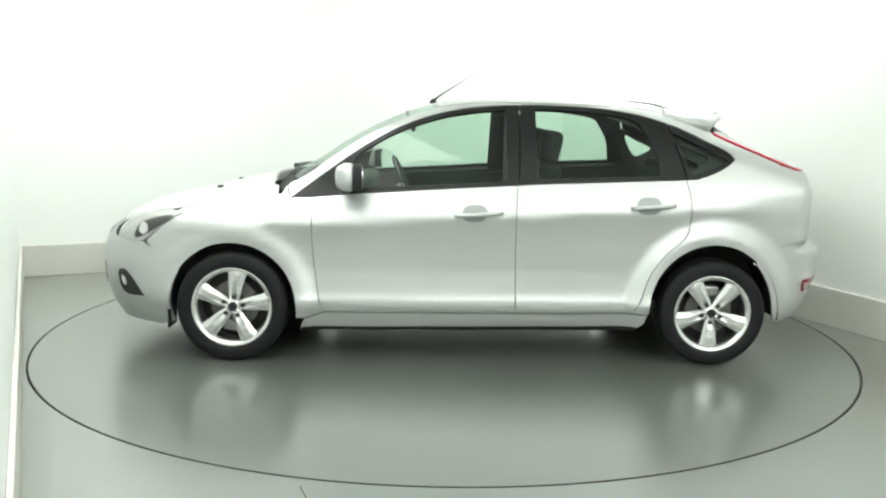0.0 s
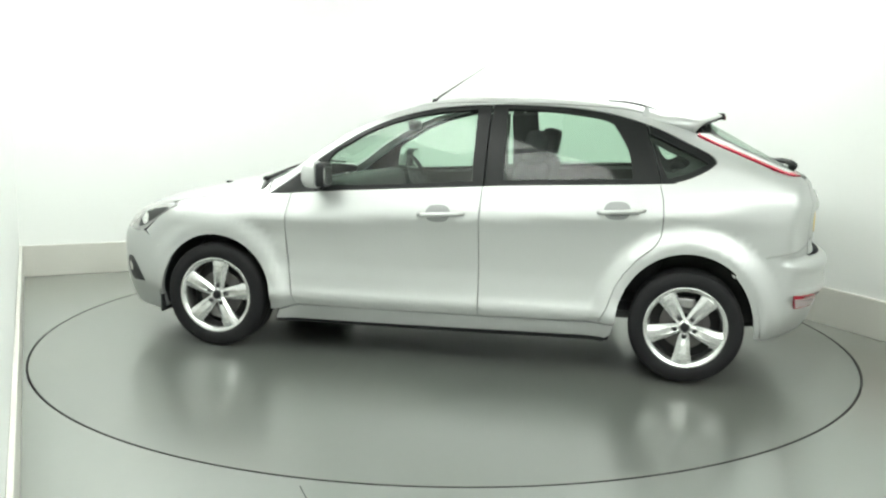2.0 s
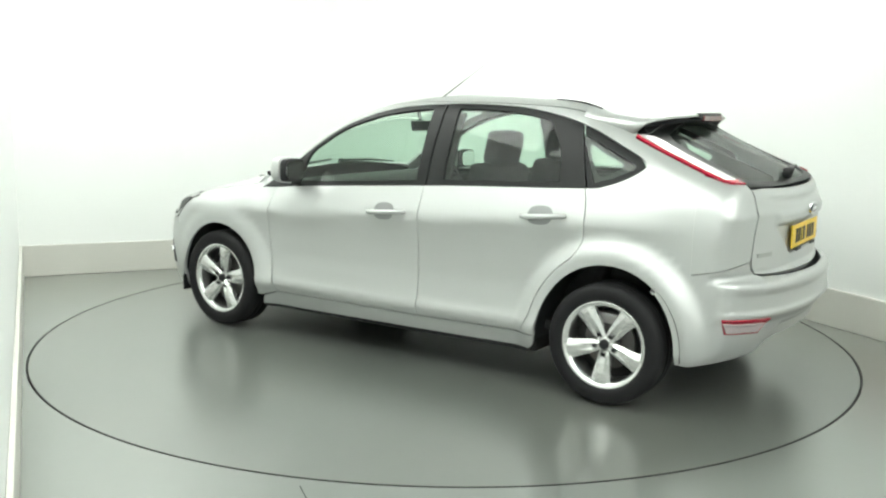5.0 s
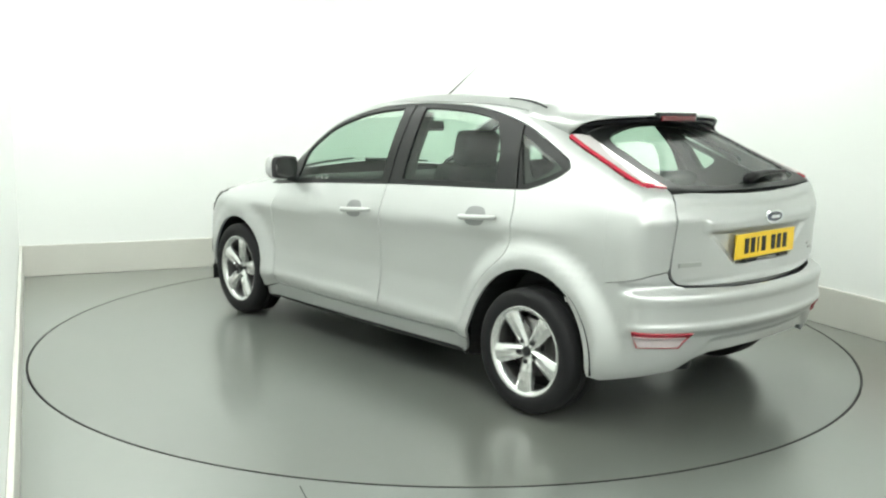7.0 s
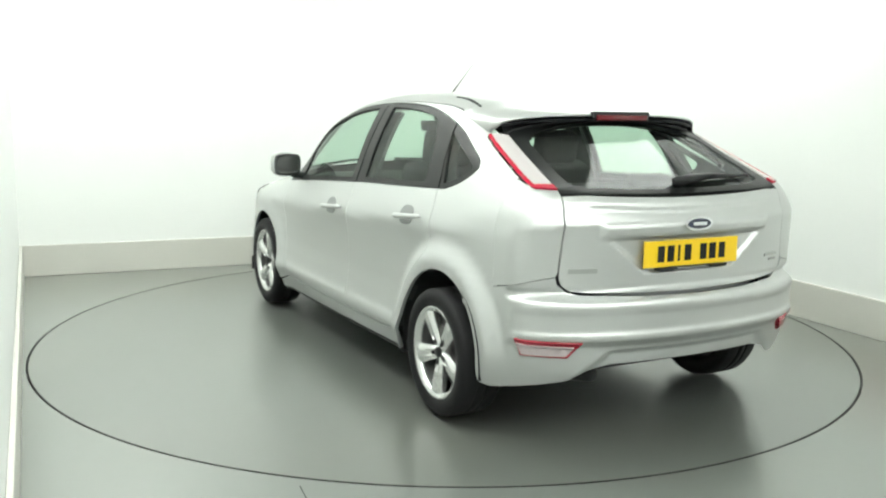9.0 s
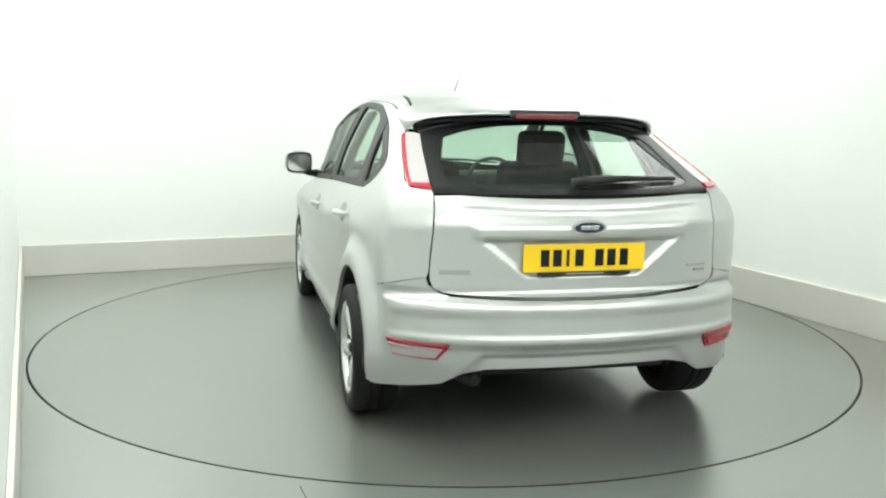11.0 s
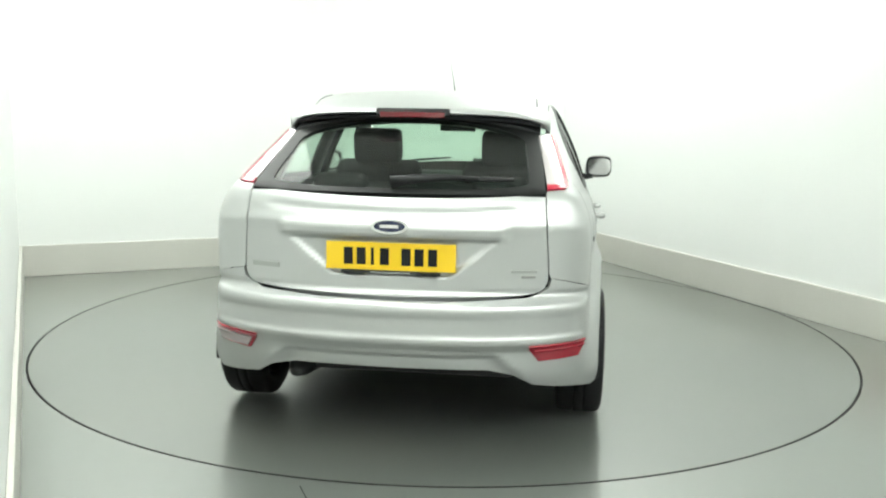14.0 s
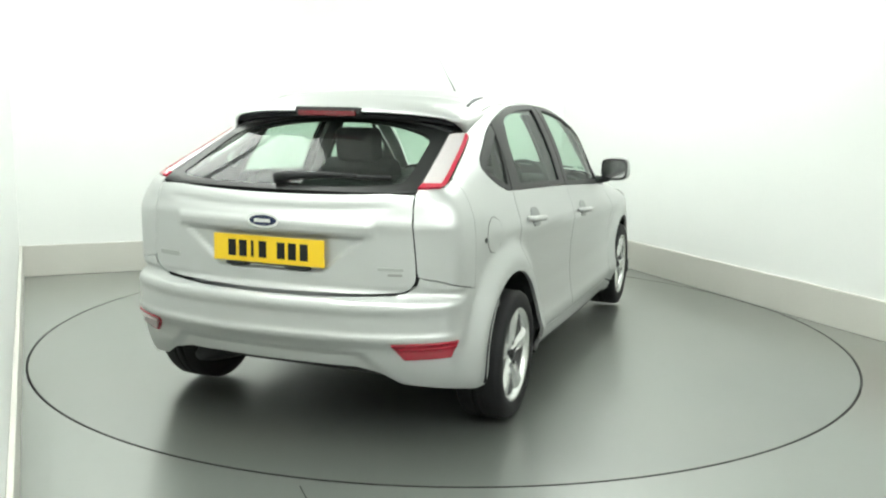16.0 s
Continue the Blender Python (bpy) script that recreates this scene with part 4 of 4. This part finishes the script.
def make_wheel():
    w = new("wheel")
    w.parent = car
    R, W = 0.312, 0.205
    prof = [(0.222, -0.090), (0.233, -0.100), (0.262, -0.1045), (0.288, -0.103), (0.306, -0.094), (0.314, -0.080), (0.316, -0.03), (0.316, -0.026), (0.306, -0.025), (0.306, -0.019), (0.316, -0.018), (0.316, 0.018),
            (0.306, 0.019), (0.306, 0.025), (0.316, 0.026), (0.316, 0.03), (0.314, 0.080), (0.306, 0.094), (0.288, 0.103), (0.262, 0.1045), (0.233, 0.100), (0.222, 0.090), (0.215, 0.07), (0.215, -0.07), (0.222, -0.090)]
    part("tyre", lathe(prof, 72), RUBBER, w, "black road tyre", smooth=True)
    rim = part("rim", lathe([(0.221, 0.094), (0.228, 0.098), (0.231, 0.090), (0.220, 0.070), (0.204, 0.060), (0.198, 0.070), (0.204, 0.082), (0.211, 0.091), (0.221, 0.094)], 72), ALLOY, w, "silver alloy rim", smooth=True)
    # barrel's dark colour carries the shade between the spokes
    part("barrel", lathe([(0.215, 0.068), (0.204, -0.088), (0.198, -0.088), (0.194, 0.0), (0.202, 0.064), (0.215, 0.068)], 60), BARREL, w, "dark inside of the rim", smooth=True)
    part("back_plate", lathe([(0.0, -0.02), (0.198, -0.02), (0.198, -0.026), (0.0, -0.026)], 48), INNER, w)
    for k in range(5):
        bm = bmesh.new()
        rows = []
        for r, hw, y, dep in ((0.018, 0.021, 0.074, 0.05), (0.060, 0.032, 0.079, 0.05), (0.10, 0.039, 0.083, 0.045), (0.15, 0.045, 0.087, 0.04), (0.185, 0.051, 0.089, 0.035), (0.208, 0.062, 0.088, 0.03)):
            slot = 0.013 * (1 - min(max((r - 0.065) / 0.05, 0.0), 1.0)) - 0.002     # trough round the nut, ridge further out
            rows.append([bm.verts.new(p) for p in ((r, y - dep, -hw), (r, y - 0.013, -hw), (r, y, -hw * 0.48), (r, y - slot, -hw * 0.30), (r, y - slot, hw * 0.30), (r, y, hw * 0.48), (r, y - 0.013, hw), (r, y - dep, hw))])
        for a, b in zip(rows, rows[1:]):
            for i in range(7):
                bm.faces.new((a[i], a[i + 1], b[i + 1], b[i]))
        bm.faces.new(rows[0])
        bm.faces.new(rows[-1][::-1])
        bmesh.ops.recalc_face_normals(bm, faces=bm.faces)
        bmesh.ops.bevel(bm, geom=[e for e in bm.edges if len(e.link_faces) == 2 and e.calc_face_angle(0) > 0.5], offset=0.002, segments=2, profile=0.5, affect="EDGES")
        ob = part("spoke", bm, ALLOY, w)
        ob.matrix_basis = pose(0, 0, 0, 0, 72 * k, 0)
        nut = part("wheel_nut", lathe([(0.0, 0.078), (0.009, 0.078), (0.0105, 0.072), (0.0105, 0.06), (0.0, 0.06)], 12), TRIM, w, "dark wheel nut")
        nut.matrix_basis = pose(0.056 * math.cos(radians(72 * k)), 0.004, 0.056 * math.sin(radians(72 * k)), 0, 0, 0)
    part("hub", lathe([(0.0, 0.070), (0.036, 0.068), (0.042, 0.060), (0.046, 0.02), (0.0, 0.02)], 40), ALLOY, w, smooth=True)
    part("hub_cap", lathe([(0.0, 0.086), (0.020, 0.085), (0.025, 0.081), (0.026, 0.06), (0.0, 0.06)], 28), TRIM, w, "dark centre cap", smooth=True)
    part("brake_disc", lathe([(0.05, 0.012), (0.139, 0.012), (0.139, -0.010), (0.05, -0.010), (0.05, 0.012)], 48), DISC_IRON, w, "worn steel brake disc", smooth=False)
    part("brake_drum", lathe([(0.0, 0.02), (0.065, 0.02), (0.07, 0.0), (0.07, -0.06), (0.0, -0.06)], 32), TRIM, w)
    part("caliper", boxed((0.06, 0.07, 0.13), pose(-0.125, -0.005, 0.02), 0.012), STEEL, w, "grey brake caliper")
    return w


wheel = make_wheel()
SIZE = Matrix.Diagonal((0.962, 1, 0.962, 1))
HUB_Z = 0.304
wheel.matrix_basis = pose(WHEEL_X, TRACK, HUB_Z, 0, -99, 0) @ SIZE
for x, y, spin in ((-WHEEL_X, TRACK, 87), (WHEEL_X, -TRACK, 20), (-WHEEL_X, -TRACK, 50)):
    copy_thing(wheel, (pose(x, y, HUB_Z, 0, spin, 0) if y > 0 else pose(x, y, HUB_Z, 0, 0, 180) @ pose(0, 0, 0, 0, spin, 0)) @ SIZE)

# wheel housings, floor pan, exhaust
for sx in (1, -1):
    for s in (1, -1):
        a, b = ARCH[sx]
        bm = bmesh.new()
        rows = []
        for k in range(25):
            t = radians(-4 + 188 * k / 24)
            rows.append([bm.verts.new((sx * WHEEL_X + (a + 0.012) * math.cos(t), s * y, 0.30 + (b + 0.012) * math.sin(t))) for y in (0.85, 0.5)])
        for p, q in zip(rows, rows[1:]):
            bm.faces.new((p[0], p[1], q[1], q[0]))
        c = bm.verts.new((sx * WHEEL_X, s * 0.5, 0.30))
        for p, q in zip(rows, rows[1:]):
            bm.faces.new((p[1], c, q[1]))
        part("wheel_housing", bm, TRIM, car, "black wheel arch liner")
part("floor_pan", boxed((1.86, 1.60, 0.10), pose(0, 0, 0.235), 0.02), INNER, car, "black underbody")
part("front_pan", boxed((1.05, 0.98, 0.10), pose(1.40, 0, 0.245), 0.02), INNER, car)
part("rear_pan", boxed((0.80, 0.98, 0.10), pose(-1.40, 0, 0.33), 0.03), INNER, car)
part("exhaust", tube([(-1.1, 0.35, 0.27), (-1.5, 0.40, 0.27), (-1.80, 0.42, 0.31), (-1.90, 0.42, 0.30)], [0.03, 0.06, 0.06, 0.026], 12), TRIM, car, "grey steel silencer and tailpipe", smooth=True)
part("rear_axle", tube([(-1.30, 0.62, 0.26), (-1.34, 0.0, 0.24), (-1.30, -0.62, 0.26)], 0.03, 10), INNER, car)
for s in (1, -1):
    part("mud_flap", boxed((0.012, 0.14, 0.10), pose(1.665, s * 0.80, 0.235), 0.004), TRIM, car, "black rubber flap")

# ---- cabin ----


def soft_box(size, bevel, m=Matrix()):
    return boxed(size, m, bevel, 4)


def seat(y, parent):
    st = new("front_seat")
    st.parent = parent
    part("cushion", soft_box((0.52, 0.50, 0.16), 0.06, pose(-0.02, y, 0.52, 0, -6, 0)), CLOTH, st, smooth=True)
    part("backrest", soft_box((0.15, 0.48, 0.62), 0.06, pose(-0.36, y, 0.80, 0, -16, 0)), CLOTH, st, smooth=True)
    part("headrest", soft_box((0.11, 0.27, 0.19), 0.045, pose(-0.455, y, 1.185, 0, -12, 0)), CLOTH, st, smooth=True)
    for d in (-0.06, 0.06):
        part("headrest_post", tube([(-0.445, y + d, 1.05), (-0.455, y + d, 1.13)], 0.007), STEEL, st)
    return st


cabin = new("cabin")
cabin.parent = car
for y in (0.36, -0.36):
    seat(y, car)
rs = new("rear_seat")
rs.parent = car
part("cushion", soft_box((0.50, 1.22, 0.16), 0.06, pose(-0.90, 0, 0.50)), CLOTH, rs, smooth=True)
part("backrest", soft_box((0.16, 1.22, 0.58), 0.06, pose(-1.17, 0, 0.76, 0, -20, 0)), CLOTH, rs, smooth=True)
for y in (0.38, -0.38):
    part("headrest", soft_box((0.10, 0.26, 0.12), 0.045, pose(-1.26, y, 1.025, 0, -15, 0)), CLOTH, rs, smooth=True)
part("parcel_shelf", soft_box((0.50, 1.12, 0.03), 0.01, pose(-1.56, 0, 0.965)), CLOTH, cabin, "dark parcel shelf", smooth=False)
part("dashboard", soft_box((0.42, 1.34, 0.26), 0.08, pose(0.80, 0, 0.83, 0, 8, 0)), DASH, cabin, "dark grey dashboard", smooth=True)
part("console", soft_box((0.80, 0.20, 0.22), 0.04, pose(0.30, 0, 0.48)), DASH, cabin)
part("cabin_floor", boxed((2.5, 1.5, 0.04), pose(-0.3, 0, 0.33)), DASH, cabin)
part("bulkhead", boxed((0.04, 1.36, 0.60), pose(1.02, 0, 0.60)), INNER, cabin)
part("boot_floor", boxed((0.60, 1.0, 0.04), pose(-1.62, 0, 0.60)), DASH, cabin)
for s in (1, -1):
    way = "left" if s > 0 else "right"
    panel("door_lining", [(0.98, 0.905), (0.60, 0.945), (-0.18, 0.995), (-1.15, 1.040), (-1.15, 0.72), (-0.90, 0.34), (0.80, 0.34)], way, DASH, cabin, "dark door lining", out=-0.055, gap=0, rim=-0.045, size=0.08)
    panel("pillar_lining", [(-0.155, 0.97), (-0.165, 1.40), (-0.34, 1.41), (-0.355, 0.98)], way, DASH, cabin, out=-0.05, gap=0, rim=0.02, size=0.06)
    panel("boot_lining", [(-1.12, 1.06), (-1.02, 1.30), (-1.10, 1.30), (-1.42, 1.17), (-1.66, 1.06), (-1.66, 0.72), (-1.16, 0.72)], way, DASH, cabin, out=-0.05, gap=0, rim=0.01, size=0.08, holes=[round_off([(-1.11, 1.255), (-1.20, 1.220), (-1.30, 1.170), (-1.27, 1.130), (-1.19, 1.110)])])
panel("headlining", [(0.22, 0.50), (-1.38, 0.52), (-1.38, -0.52), (0.22, -0.50)], "top", HEADLINING, cabin, "pale grey headlining", out=-0.045, gap=0, rim=0, size=0.1)
wheel_ring = part("steering_wheel", lathe([(0.172, 0.0), (0.185, 0.014), (0.198, 0.0), (0.185, -0.014), (0.172, 0.0)], 40, "Z"), DASH, cabin, "black steering wheel", smooth=True)
wheel_ring.matrix_basis = pose(0.42, -0.36, 0.90, 0, -66, 0)
part("steering_spoke", boxed((0.06, 0.36, 0.02), pose(0.425, -0.36, 0.90, 0, -66, 0), 0.006), DASH, cabin)
part("steering_boss", boxed((0.14, 0.14, 0.05), pose(0.43, -0.36, 0.90, 0, -66, 0), 0.02), DASH, cabin)
part("rear_view_mirror", soft_box((0.03, 0.23, 0.065), 0.013, pose(0.36, 0, 1.285, 0, 12, 0)), TRIM, cabin, "black interior mirror", smooth=True)
part("mirror_stem", tube([(0.40, 0, 1.375), (0.37, 0, 1.30)], 0.012), TRIM, cabin)
# aerial
az = top_z(0.235, 0)
part("aerial_foot", lathe([(0.0, 0.03), (0.012, 0.028), (0.026, 0.0), (0.0, -0.005)], 16, "Z"), TRIM, car, "black aerial foot", smooth=True).matrix_basis = pose(0.235, 0, az)
part("aerial", tube([(0.235, 0, az + 0.015), (0.20, 0, az + 0.045), (0.0, 0, az + 0.175), (-0.22, 0, az + 0.315)], [0.008, 0.005, 0.0014, 0.0005]), TRIM, car, "thin black roof aerial")

car.location = (CAR_X, CAR_Y, 0)


def motions():
    """The table turns at an even pace and carries the car round with it."""
    for thing, off in ((turntable, Vector((0, 0, 0))), (car, Vector((CAR_X, CAR_Y, 0)))):
        rows = []
        for k in range(9):
            t = 2.0 * k
            turn = pose(0, 0, 0, 0, 0, START + RATE * t)
            rows.append((t, turn @ Matrix.Translation(off)))
        walk(thing, rows)


motions()
